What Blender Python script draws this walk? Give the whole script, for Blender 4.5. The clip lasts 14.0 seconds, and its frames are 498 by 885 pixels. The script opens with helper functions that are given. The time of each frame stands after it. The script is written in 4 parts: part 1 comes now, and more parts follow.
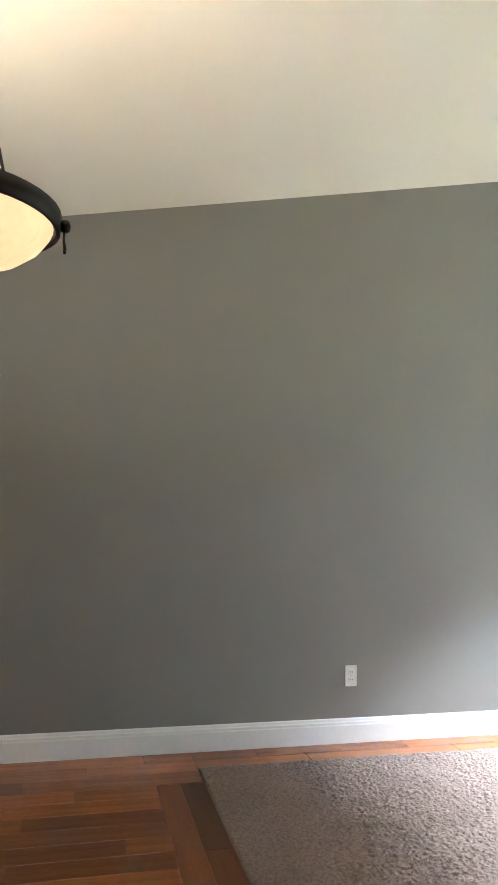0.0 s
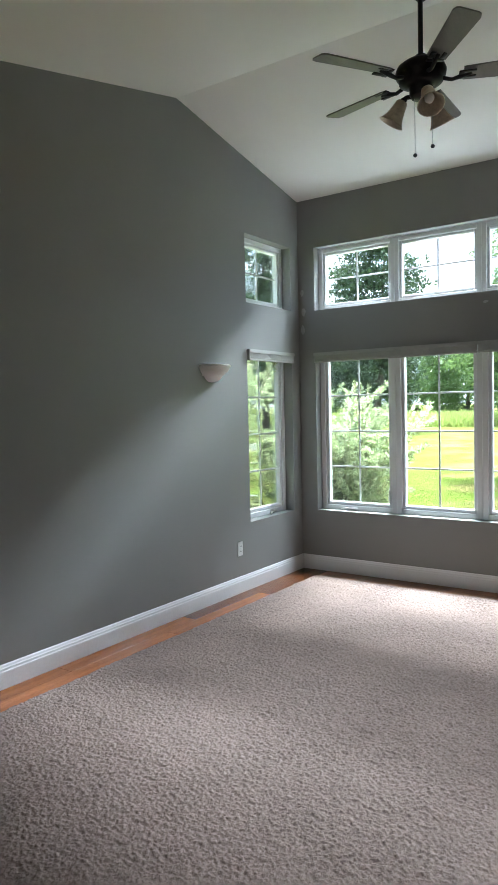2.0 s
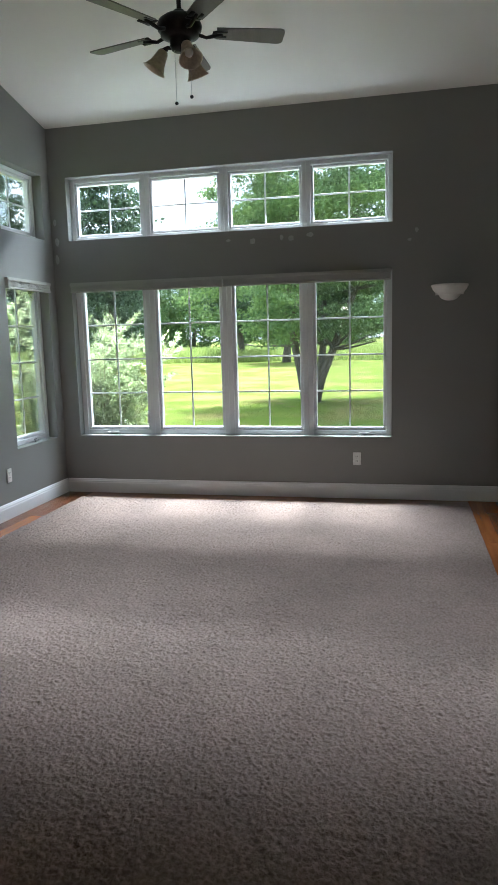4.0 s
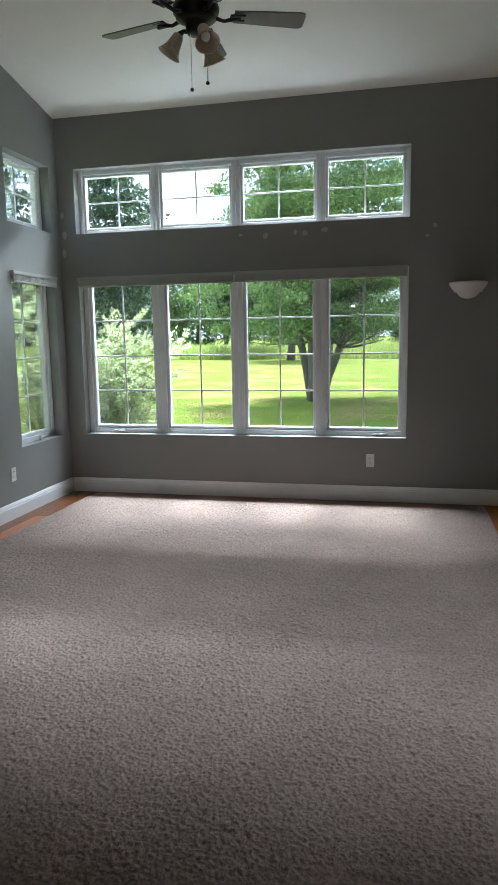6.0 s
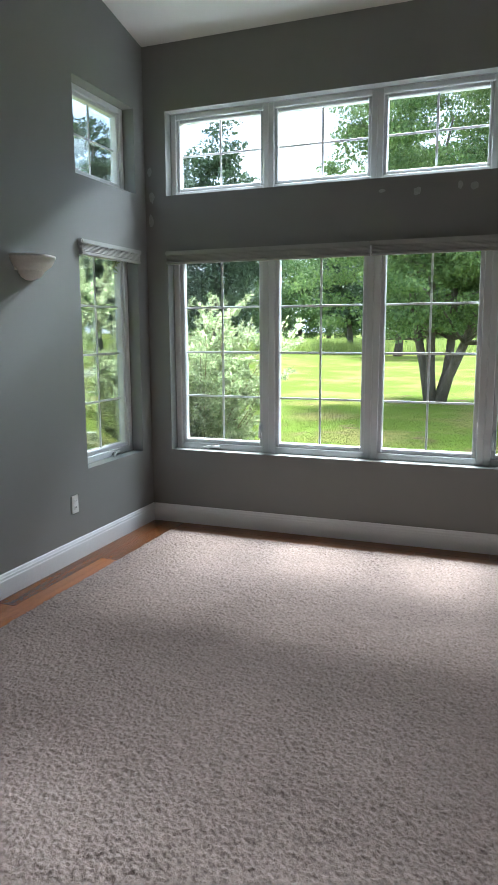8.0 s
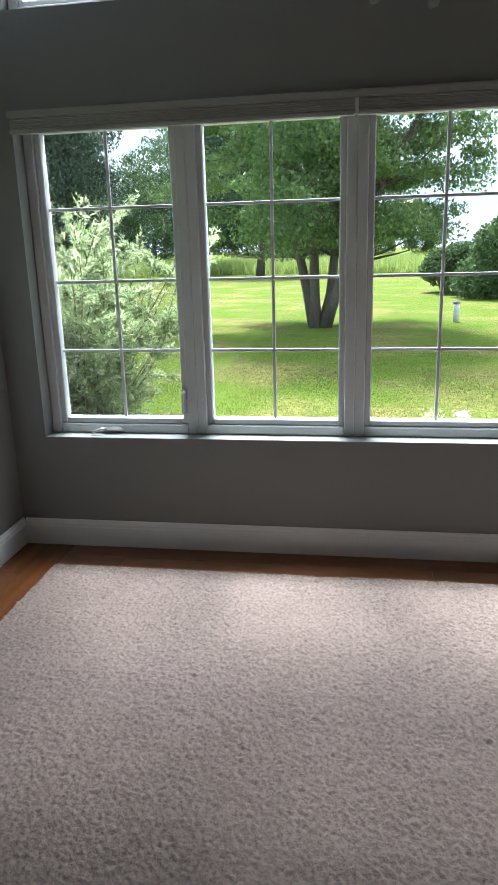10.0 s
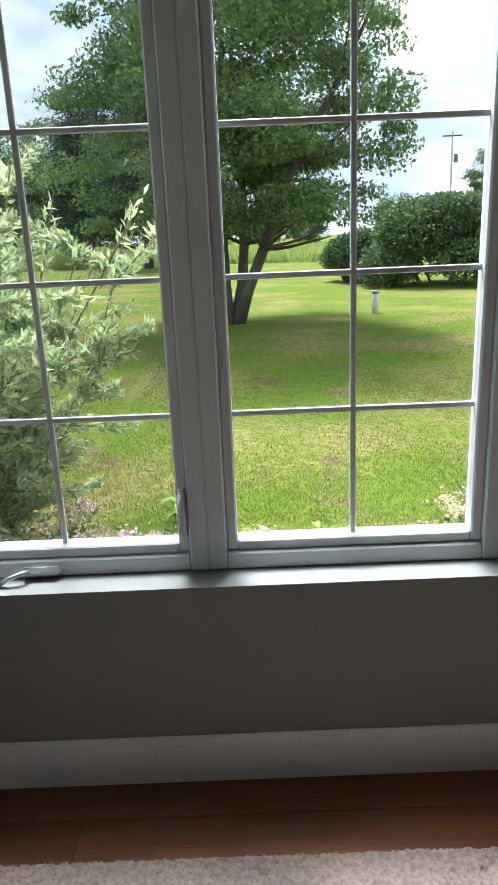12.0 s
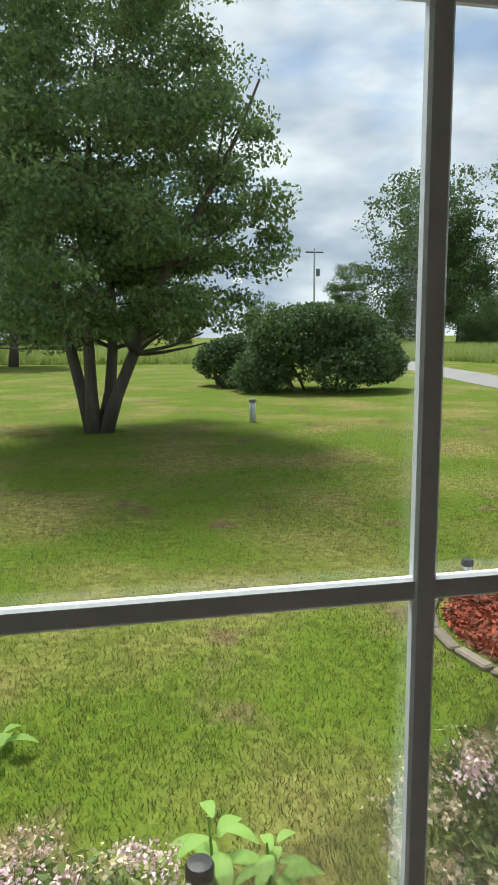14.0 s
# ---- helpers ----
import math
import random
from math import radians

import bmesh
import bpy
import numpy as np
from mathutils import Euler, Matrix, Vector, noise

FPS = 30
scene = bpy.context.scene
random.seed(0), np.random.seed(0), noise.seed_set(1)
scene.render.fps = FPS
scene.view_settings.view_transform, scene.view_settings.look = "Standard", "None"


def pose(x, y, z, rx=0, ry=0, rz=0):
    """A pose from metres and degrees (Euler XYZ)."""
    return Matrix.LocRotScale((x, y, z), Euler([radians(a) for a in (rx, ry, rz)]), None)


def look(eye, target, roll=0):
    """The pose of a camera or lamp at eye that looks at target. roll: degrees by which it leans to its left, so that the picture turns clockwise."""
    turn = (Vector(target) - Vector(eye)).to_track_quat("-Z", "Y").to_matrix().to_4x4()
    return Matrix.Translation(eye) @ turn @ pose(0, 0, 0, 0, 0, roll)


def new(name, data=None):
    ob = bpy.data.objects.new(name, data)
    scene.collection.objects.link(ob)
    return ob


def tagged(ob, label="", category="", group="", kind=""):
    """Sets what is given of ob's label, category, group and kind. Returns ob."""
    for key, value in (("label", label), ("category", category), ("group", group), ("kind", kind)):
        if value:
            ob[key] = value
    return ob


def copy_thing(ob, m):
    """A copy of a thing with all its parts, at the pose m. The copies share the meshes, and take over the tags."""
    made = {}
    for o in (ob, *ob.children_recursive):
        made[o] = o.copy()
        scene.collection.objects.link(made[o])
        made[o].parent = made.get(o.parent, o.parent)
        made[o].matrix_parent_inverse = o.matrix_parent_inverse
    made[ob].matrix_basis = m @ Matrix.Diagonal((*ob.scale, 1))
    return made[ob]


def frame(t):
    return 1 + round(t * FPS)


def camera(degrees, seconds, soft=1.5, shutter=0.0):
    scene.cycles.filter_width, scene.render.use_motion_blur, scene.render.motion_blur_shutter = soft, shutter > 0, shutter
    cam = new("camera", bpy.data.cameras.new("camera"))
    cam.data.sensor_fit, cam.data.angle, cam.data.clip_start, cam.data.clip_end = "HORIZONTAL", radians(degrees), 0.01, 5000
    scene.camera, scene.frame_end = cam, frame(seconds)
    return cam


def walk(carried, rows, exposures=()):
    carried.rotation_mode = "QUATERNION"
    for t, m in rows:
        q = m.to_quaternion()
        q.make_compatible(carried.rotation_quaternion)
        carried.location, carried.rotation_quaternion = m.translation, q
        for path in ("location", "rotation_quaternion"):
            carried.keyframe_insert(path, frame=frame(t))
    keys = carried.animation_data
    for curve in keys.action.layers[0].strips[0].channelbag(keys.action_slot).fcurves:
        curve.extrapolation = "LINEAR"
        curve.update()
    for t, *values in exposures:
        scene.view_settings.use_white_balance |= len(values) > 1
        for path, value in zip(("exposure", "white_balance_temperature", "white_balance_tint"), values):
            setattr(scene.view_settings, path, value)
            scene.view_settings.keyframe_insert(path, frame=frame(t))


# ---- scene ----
cam = camera(39.9, 14.0)
PATH = [
    (0, (-0.481, 0.901, 1.304), (-0.018, 2.834, 1.521), 1.2),
    (0.5, (-0.364, 0.990, 1.371), (0.486, 2.789, 1.572), 0.2),
    (1, (-0.443, 1.085, 1.615), (0.766, 2.677, 1.665), 0.1),
    (1.5, (-0.463, 1.189, 1.622), (1.026, 2.523, 1.583), -0.7),
    (2, (-0.426, 1.429, 1.591), (1.214, 2.569, 1.489), -1.3),
    (2.5, (-0.452, 1.548, 1.594), (1.293, 2.522, 1.505), -1.7),
    (3, (-0.646, 1.59, 1.546), (1.246, 2.224, 1.41), -3.1),
    (3.5, (-0.829, 1.61, 1.534), (1.085, 2.143, 1.309), -2.9),
    (4, (-1.009, 1.484, 1.51), (0.921, 1.916, 1.212), -1.5),
    (4.2, (-1.089, 1.435, 1.476), (0.847, 1.81, 1.148), -1.4),
    (6.5, (-0.612, 1.695, 1.526), (1.302, 2.203, 1.246), -0.5),
    (7, (-0.248, 1.828, 1.536), (1.607, 2.518, 1.245), 0.7),
    (9.3, (1.70, 2.735, 1.446), (3.556, 3.359, 1.041), -1.6),
    (9.5, (1.845, 2.826, 1.452), (3.718, 3.376, 1.017), -1.4),
    (10, (2.217, 3.095, 1.473), (4.116, 3.41, 0.933), -1.6),
    (10.5, (2.611, 3.306, 1.449), (4.508, 3.496, 0.846), -0.4),
    (11, (2.975, 3.516, 1.433), (4.873, 3.633, 0.815), -1.0),
    (11.5, (3.367, 3.675, 1.423), (5.275, 3.719, 0.827), -1.5),
    (12, (3.818, 3.77, 1.434), (5.724, 3.775, 0.863), -2.4),
    (12.5, (4.16, 3.892, 1.435), (6.078, 3.637, 0.900), -2.9),
    (13, (4.544, 3.807, 1.448), (6.450, 3.423, 0.978), -2.5),
    (13.5, (4.912, 3.741, 1.459), (6.818, 3.288, 1.057), -1.9),
    (14, (5.143, 3.686, 1.497), (7.084, 3.313, 1.19), -0.5),
]
EXPOSURES = [(0, 4.7, 5700, 9), (0.5, 4.4, 5700, 9), (1.0, 3.5, 5700, 9), (1.5, 2.75, 5700, 8), (3.0, 2.35, 5700, 8), (4.2, 2.2, 5700, 8), (7.0, 2.1, 5700, 8), (9.5, 1.7, 5750, 9), (11.0, 1.4, 5800, 10), (12.0, 1.15, 6000, 11), (12.5, 0.85, 6250, 11), (13.0, 0.55, 6400, 8), (14.0, 0.2, 6400, 8)]
walk(cam, [(t, look(eye, target, roll)) for t, eye, target, roll in PATH], EXPOSURES)

# ---- plan, in metres ----
WX, NY, SY = 5.382, 4.845, 0.53      # inner faces: window wall, long grey wall, short wall opposite
BACK_X, BACK_Y, STEP_X = -3.4, -2.6, 1.2
RIDGE_X, RIDGE_Z, SLOPE = 3.635, 3.927, 0.2135
THICK = 0.195
GROUND = -0.35
WIN_Y0, WIN_Y1 = 1.568, 4.668
LOW_Z0, LOW_Z1, UP_Z0, UP_Z1 = 0.586, 2.10, 2.502, 3.094
SIDE_X0, SIDE_X1 = 4.487, 5.238
CARPET = (0.164, 5.112, 0.885, 4.562)


def ceil_z(x):
    return RIDGE_Z - SLOPE * abs(x - RIDGE_X)


# ---- sky and sun ----
SUN_ELEV, SUN_AZ = 61.0, 12.0        # azimuth from +x towards +y
world = bpy.data.worlds.new("cloudy_sky")
scene.world = world
world.use_nodes = True
wn, wl = world.node_tree.nodes, world.node_tree.links
bg = wn["Background"]
sky = wn.new("ShaderNodeTexSky")
sky.sky_type, sky.sun_disc = "NISHITA", False
sky.sun_elevation, sky.sun_rotation = radians(SUN_ELEV), radians(90 - SUN_AZ)
tc = wn.new("ShaderNodeTexCoord")
mp = wn.new("ShaderNodeMapping")
mp.inputs["Scale"].default_value = (1.0, 1.0, 2.6)
cl = wn.new("ShaderNodeTexNoise")
cl.inputs["Scale"].default_value, cl.inputs["Detail"].default_value, cl.inputs["Roughness"].default_value = 2.6, 8.0, 0.55
cl2 = wn.new("ShaderNodeTexNoise")
cl2.inputs["Scale"].default_value, cl2.inputs["Detail"].default_value = 5.5, 6.0
cover = wn.new("ShaderNodeValToRGB")
cover.color_ramp.elements[0].position, cover.color_ramp.elements[1].position = 0.28, 0.44
shade = wn.new("ShaderNodeValToRGB")
shade.color_ramp.elements[0].position, shade.color_ramp.elements[1].position = 0.36, 0.66
shade.color_ramp.elements[0].color, shade.color_ramp.elements[1].color = (0.46, 0.52, 0.60, 1), (1.0, 1.0, 1.0, 1)
gain = wn.new("ShaderNodeMix")
gain.data_type, gain.blend_type = "RGBA", "MULTIPLY"
gain.inputs[0].default_value = 1.0
gain.inputs[7].default_value = (7.2, 7.4, 7.8, 1)
mixsky = wn.new("ShaderNodeMix")
mixsky.data_type = "RGBA"
wl.new(tc.outputs["Generated"], mp.inputs["Vector"])
wl.new(mp.outputs[0], cl.inputs["Vector"])
wl.new(mp.outputs[0], cl2.inputs["Vector"])
wl.new(cl.outputs["Fac"], cover.inputs[0])
wl.new(cl2.outputs["Fac"], shade.inputs[0])
wl.new(shade.outputs[0], gain.inputs[6])
wl.new(cover.outputs[0], mixsky.inputs[0])
wl.new(sky.outputs[0], mixsky.inputs[6])
wl.new(gain.outputs[2], mixsky.inputs[7])
wl.new(mixsky.outputs[2], bg.inputs[0])
bg.inputs[1].default_value = 0.13

sun = new("sun", bpy.data.lights.new("sun", "SUN"))
sun.data.energy, sun.data.angle, sun.data.color = 5.0, radians(13), (1.0, 0.95, 0.86)
sdir = Vector((math.cos(radians(SUN_AZ)) * math.cos(radians(SUN_ELEV)), math.sin(radians(SUN_AZ)) * math.cos(radians(SUN_ELEV)), math.sin(radians(SUN_ELEV))))
sun.matrix_world = look(sdir * 100, (0, 0, 0))


def fill_lamp(name, eye, target, w, h, watts, color):
    """An added area lamp that fills the room with extra daylight."""
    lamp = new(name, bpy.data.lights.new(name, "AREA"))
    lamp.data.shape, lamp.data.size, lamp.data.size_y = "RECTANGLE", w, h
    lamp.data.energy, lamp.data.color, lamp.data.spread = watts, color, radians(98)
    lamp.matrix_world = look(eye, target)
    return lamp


# unseen lamp outside, high above the windows, added to brighten the room
fill_lamp("daylight_fill", (WX + 2.2, 3.9, 6.2), (WX - 2.0, 3.4, 3.1), 3.6, 3.2, 1200, (0.97, 0.97, 1.0))


# ---- materials ----
def material(name, color, rough=0.6, vary=0.12, scale=3.0, fine=60.0, bump=0.1, dist=0.002, metal=0.0, spec=0.5, color2=None, stretch=(1, 1, 1), random_by="", coords="Object", detail=6.0):
    m = bpy.data.materials.new(name)
    m.use_nodes = True
    n, l = m.node_tree.nodes, m.node_tree.links
    b = n["Principled BSDF"]
    b.inputs["Roughness"].default_value, b.inputs["Metallic"].default_value = rough, metal
    b.inputs["Specular IOR Level"].default_value = spec
    co = n.new("ShaderNodeTexCoord")
    ma = n.new("ShaderNodeMapping")
    ma.inputs["Scale"].default_value = stretch
    l.new(co.outputs[coords], ma.inputs[0])
    big, small = n.new("ShaderNodeTexNoise"), n.new("ShaderNodeTexNoise")
    for tex, sc in ((big, scale), (small, fine)):
        tex.inputs["Scale"].default_value, tex.inputs["Detail"].default_value = sc, detail
        l.new(ma.outputs[0], tex.inputs["Vector"])
    add = n.new("ShaderNodeMath")
    add.operation = "MULTIPLY_ADD"
    add.inputs[1].default_value, = (0.5,)
    half = n.new("ShaderNodeMath")
    half.operation = "MULTIPLY"
    half.inputs[1].default_value = 0.5
    l.new(small.outputs["Fac"], half.inputs[0])
    l.new(big.outputs["Fac"], add.inputs[0])
    l.new(half.outputs[0], add.inputs[2])
    ramp = n.new("ShaderNodeValToRGB")
    c2 = color2 or tuple(min(1, c * (1 + vary)) for c in color)
    c1 = color if color2 else tuple(c * (1 - vary) for c in color)
    ramp.color_ramp.elements[0].position, ramp.color_ramp.elements[1].position = 0.35, 0.65
    ramp.color_ramp.elements[0].color, ramp.color_ramp.elements[1].color = (*c1, 1), (*c2, 1)
    l.new(add.outputs[0], ramp.inputs[0])
    out = ramp.outputs[0]
    if random_by:
        hsv = n.new("ShaderNodeHueSaturation")
        rng = n.new("ShaderNodeMapRange")
        rng.inputs[3].default_value, rng.inputs[4].default_value = 0.55, 1.35
        if random_by == "object":
            src = n.new("ShaderNodeObjectInfo").outputs["Random"]
        else:
            src = n.new("ShaderNodeNewGeometry").outputs["Random Per Island"]
        l.new(src, rng.inputs[0])
        l.new(rng.outputs[0], hsv.inputs["Value"])
        l.new(out, hsv.inputs["Color"])
        out = hsv.outputs[0]
    l.new(out, b.inputs["Base Color"])
    if bump:
        bp = n.new("ShaderNodeBump")
        bp.inputs["Strength"].default_value, bp.inputs["Distance"].default_value = bump, dist
        l.new(small.outputs["Fac"], bp.inputs["Height"])
        l.new(bp.outputs[0], b.inputs["Normal"])
    return m


def leaf_material(name, dark, light, through_share=0.35, rough=0.65):
    m = bpy.data.materials.new(name)
    m.use_nodes = True
    n, l = m.node_tree.nodes, m.node_tree.links
    b = n["Principled BSDF"]
    b.inputs["Roughness"].default_value = rough
    geo = n.new("ShaderNodeNewGeometry")
    co = n.new("ShaderNodeTexCoord")
    no = n.new("ShaderNodeTexNoise")
    no.inputs["Scale"].default_value = 0.8
    l.new(co.outputs["Object"], no.inputs["Vector"])
    mean = n.new("ShaderNodeMath")
    mean.operation = "MULTIPLY_ADD"
    mean.inputs[1].default_value = 0.5
    half = n.new("ShaderNodeMath")
    half.operation = "MULTIPLY"
    half.inputs[1].default_value = 0.6
    l.new(no.outputs["Fac"], half.inputs[0])
    l.new(geo.outputs["Random Per Island"], mean.inputs[0])
    l.new(half.outputs[0], mean.inputs[2])
    ramp = n.new("ShaderNodeValToRGB")
    ramp.color_ramp.elements[0].position, ramp.color_ramp.elements[1].position = 0.2, 0.85
    ramp.color_ramp.elements[0].color, ramp.color_ramp.elements[1].color = (*dark, 1), (*light, 1)
    l.new(mean.outputs[0], ramp.inputs[0])
    l.new(ramp.outputs[0], b.inputs["Base Color"])
    tr = n.new("ShaderNodeBsdfTranslucent")
    l.new(ramp.outputs[0], tr.inputs["Color"])
    mx = n.new("ShaderNodeMixShader")
    mx.inputs[0].default_value = through_share
    l.new(b.outputs[0], mx.inputs[1])
    l.new(tr.outputs[0], mx.inputs[2])
    l.new(mx.outputs[0], n["Material Output"].inputs[0])
    return m


def glass_material(name, tint=(0.93, 0.96, 0.95), gloss=0.6):
    m = bpy.data.materials.new(name)
    m.use_nodes = True
    n, l = m.node_tree.nodes, m.node_tree.links
    t, g, f, x = n.new("ShaderNodeBsdfTransparent"), n.new("ShaderNodeBsdfGlossy"), n.new("ShaderNodeFresnel"), n.new("ShaderNodeMixShader")
    t.inputs[0].default_value = (*tint, 1)
    g.inputs["Roughness"].default_value = 0.02
    k = n.new("ShaderNodeMath")
    k.operation = "MULTIPLY"
    k.inputs[1].default_value = gloss
    l.new(f.outputs[0], k.inputs[0])
    l.new(k.outputs[0], x.inputs[0])
    l.new(t.outputs[0], x.inputs[1])
    l.new(g.outputs[0], x.inputs[2])
    l.new(x.outputs[0], n["Material Output"].inputs[0])
    return m


def screen_material(name):
    m = bpy.data.materials.new(name)
    m.use_nodes = True
    n, l = m.node_tree.nodes, m.node_tree.links
    t, d, x = n.new("ShaderNodeBsdfTransparent"), n.new("ShaderNodeBsdfDiffuse"), n.new("ShaderNodeMixShader")
    d.inputs[0].default_value = (0.05, 0.055, 0.055, 1)
    x.inputs[0].default_value = 0.15
    l.new(t.outputs[0], x.inputs[1])
    l.new(d.outputs[0], x.inputs[2])
    l.new(x.outputs[0], n["Material Output"].inputs[0])
    return m


def glowing(name, color, strength, base):
    m = material(name, base, 0.35, 0.15, 6, 40, 0.05)
    b = m.node_tree.nodes["Principled BSDF"]
    b.inputs["Emission Color"].default_value, b.inputs["Emission Strength"].default_value = (*color, 1), strength
    return m


def layered(m, name, specs):
    """Adds noise textures in object space; specs: scale, detail, low and high stop of a ramp. Gives the ramps' outputs."""
    n, l = m.node_tree.nodes, m.node_tree.links
    co = n.new("ShaderNodeTexCoord")
    outs = []
    for scale, detail, lo, hi in specs:
        tex, ramp = n.new("ShaderNodeTexNoise"), n.new("ShaderNodeMapRange")
        tex.inputs["Scale"].default_value, tex.inputs["Detail"].default_value = scale, detail
        ramp.inputs[1].default_value, ramp.inputs[2].default_value = lo, hi
        l.new(co.outputs["Object"], tex.inputs["Vector"])
        l.new(tex.outputs["Fac"], ramp.inputs[0])
        outs.append(ramp.outputs[0])
    return outs


def blend(m, fac, a, b):
    """Mixes two colours, each a socket or a triple."""
    n, l = m.node_tree.nodes, m.node_tree.links
    x = n.new("ShaderNodeMix")
    x.data_type = "RGBA"
    l.new(fac, x.inputs[0])
    for slot, c in ((6, a), (7, b)):
        if isinstance(c, tuple):
            x.inputs[slot].default_value = (*c, 1)
        else:
            l.new(c, x.inputs[slot])
    return x.outputs[2]


def carpet_material(name, dark, light):
    """Twisted tufts, with broad soft sweeps where the pile leans another way."""
    m = bpy.data.materials.new(name)
    m.use_nodes = True
    n, l = m.node_tree.nodes, m.node_tree.links
    b = n["Principled BSDF"]
    b.inputs["Roughness"].default_value, b.inputs["Specular IOR Level"].default_value = 1.0, 0.05
    tuft, yarn, sweep = layered(m, name, ((75, 3, 0.38, 0.62), (260, 2, 0.25, 0.75), (1.3, 4, 0.3, 0.7)))
    base = blend(m, tuft, dark, light)
    base = blend(m, yarn, base, tuple(c * 0.85 for c in light))
    lean = n.new("ShaderNodeMapRange")
    lean.inputs[3].default_value, lean.inputs[4].default_value = 0.84, 1.12
    l.new(sweep, lean.inputs[0])
    hsv = n.new("ShaderNodeHueSaturation")
    l.new(lean.outputs[0], hsv.inputs["Value"])
    l.new(base, hsv.inputs["Color"])
    l.new(hsv.outputs[0], b.inputs["Base Color"])
    bp = n.new("ShaderNodeBump")
    bp.inputs["Strength"].default_value, bp.inputs["Distance"].default_value = 0.45, 0.004
    l.new(tuft, bp.inputs["Height"])
    l.new(bp.outputs[0], b.inputs["Normal"])
    return m


def lawn_material(name):
    """Mown grass: fine tufts, paler dry patches and small bare spots."""
    m = bpy.data.materials.new(name)
    m.use_nodes = True
    n, l = m.node_tree.nodes, m.node_tree.links
    b = n["Principled BSDF"]
    b.inputs["Roughness"].default_value, b.inputs["Specular IOR Level"].default_value = 0.95, 0.1
    tuft, clump, dry, bare = layered(m, name, ((16, 6, 0.32, 0.68), (3.2, 5, 0.35, 0.65), (0.55, 5, 0.47, 0.66), (1.7, 6, 0.60, 0.70)))
    green = blend(m, tuft, (0.055, 0.095, 0.010), (0.165, 0.215, 0.026))
    rich = blend(m, clump, green, (0.115, 0.17, 0.018))
    pale = blend(m, tuft, (0.13, 0.115, 0.032), (0.29, 0.26, 0.085))
    grass = blend(m, dry, rich, pale)
    soil = blend(m, tuft, (0.10, 0.07, 0.04), (0.23, 0.17, 0.085))
    l.new(blend(m, bare, grass, soil), b.inputs["Base Color"])
    bp = n.new("ShaderNodeBump")
    bp.inputs["Strength"].default_value, bp.inputs["Distance"].default_value = 0.5, 0.03
    l.new(tuft, bp.inputs["Height"])
    l.new(bp.outputs[0], b.inputs["Normal"])
    return m


GREY = material("grey_wall_paint", (0.245, 0.245, 0.235), 0.55, 0.05, 1.2, 220, 0.12, 0.001, spec=0.4)
WHITE_CEIL = material("cream_ceiling_paint", (0.84, 0.825, 0.77), 0.85, 0.03, 1.0, 150, 0.15, 0.001)
TRIM = material("white_trim_paint", (0.78, 0.79, 0.80), 0.35, 0.04, 3, 90, 0.05, 0.0005)
VINYL = material("grey_white_vinyl", (0.70, 0.715, 0.72), 0.4, 0.05, 4, 120, 0.04, 0.0005)
BLIND = material("pale_grey_blind_fabric", (0.40, 0.395, 0.375), 0.7, 0.06, 6, 200, 0.2, 0.001)
DARK_GAP = material("dark_gap", (0.03, 0.03, 0.03), 0.8)
PLATE = material("white_plastic", (0.78, 0.78, 0.76), 0.35, 0.03, 5, 60, 0.02)
SLOT = material("dark_slot", (0.05, 0.05, 0.05), 0.6)
CHROME = material("nickel_hardware", (0.55, 0.55, 0.54), 0.35, 0.1, 8, 80, 0.05, metal=0.8)
BRONZE = material("dark_bronze_metal", (0.018, 0.017, 0.017), 0.42, 0.3, 6, 60, 0.08, metal=0.6)
BLADE = material("grey_brown_blade_wood", (0.13, 0.115, 0.105), 0.4, 0.25, 2, 40, 0.1, stretch=(1, 8, 8))
SHADE_GLASS = material("tea_stained_glass", (0.55, 0.47, 0.36), 0.3, 0.2, 9, 60, 0.05)
PLASTER = material("white_plaster", (0.72, 0.70, 0.66), 0.6, 0.06, 5, 80, 0.1)
AMBER = glowing("amber_alabaster_glass", (1.0, 0.60, 0.28), 0.045, (0.62, 0.42, 0.22))
PATCH = material("pale_wall_spot", (0.40, 0.405, 0.40), 0.5, 0.15, 9, 80, 0.2)
CARPET_M = carpet_material("beige_carpet_pile", (0.145, 0.107, 0.091), (0.305, 0.234, 0.203))
WOOD = material("red_brown_hardwood", (0.17, 0.052, 0.014), 0.26, 0.3, 1.5, 22, 0.06, 0.001, color2=(0.31, 0.108, 0.03), stretch=(1.2, 14, 14), random_by="object")
# darker border boards, with the shade below the window sill put into the colour
WOOD_Y = material("red_brown_hardwood_cross_darkened", (0.10, 0.034, 0.012), 0.28, 0.3, 1.5, 22, 0.06, 0.001, color2=(0.22, 0.078, 0.026), stretch=(14, 1.2, 14), random_by="object")
GLASS = glass_material("window_glass")
SCREEN = screen_material("insect_screen_mesh")
LAWN = lawn_material("lawn_ground")
BLADES = leaf_material("grass_blades", (0.062, 0.098, 0.013), (0.17, 0.19, 0.04), 0.35, 0.7)
TALL = leaf_material("tall_field_grass", (0.22, 0.32, 0.07), (0.44, 0.49, 0.17), 0.45, 0.7)
LEAF_OAK = leaf_material("dark_green_leaves", (0.06, 0.125, 0.045), (0.23, 0.32, 0.11), 0.4)
LEAF_FAR = leaf_material("far_green_leaves", (0.045, 0.10, 0.03), (0.16, 0.24, 0.08), 0.3)
LEAF_PINE = leaf_material("blue_green_needles", (0.025, 0.055, 0.025), (0.09, 0.14, 0.07), 0.15)
LEAF_BUSH = leaf_material("lilac_leaves", (0.035, 0.085, 0.028), (0.15, 0.22, 0.08), 0.25)
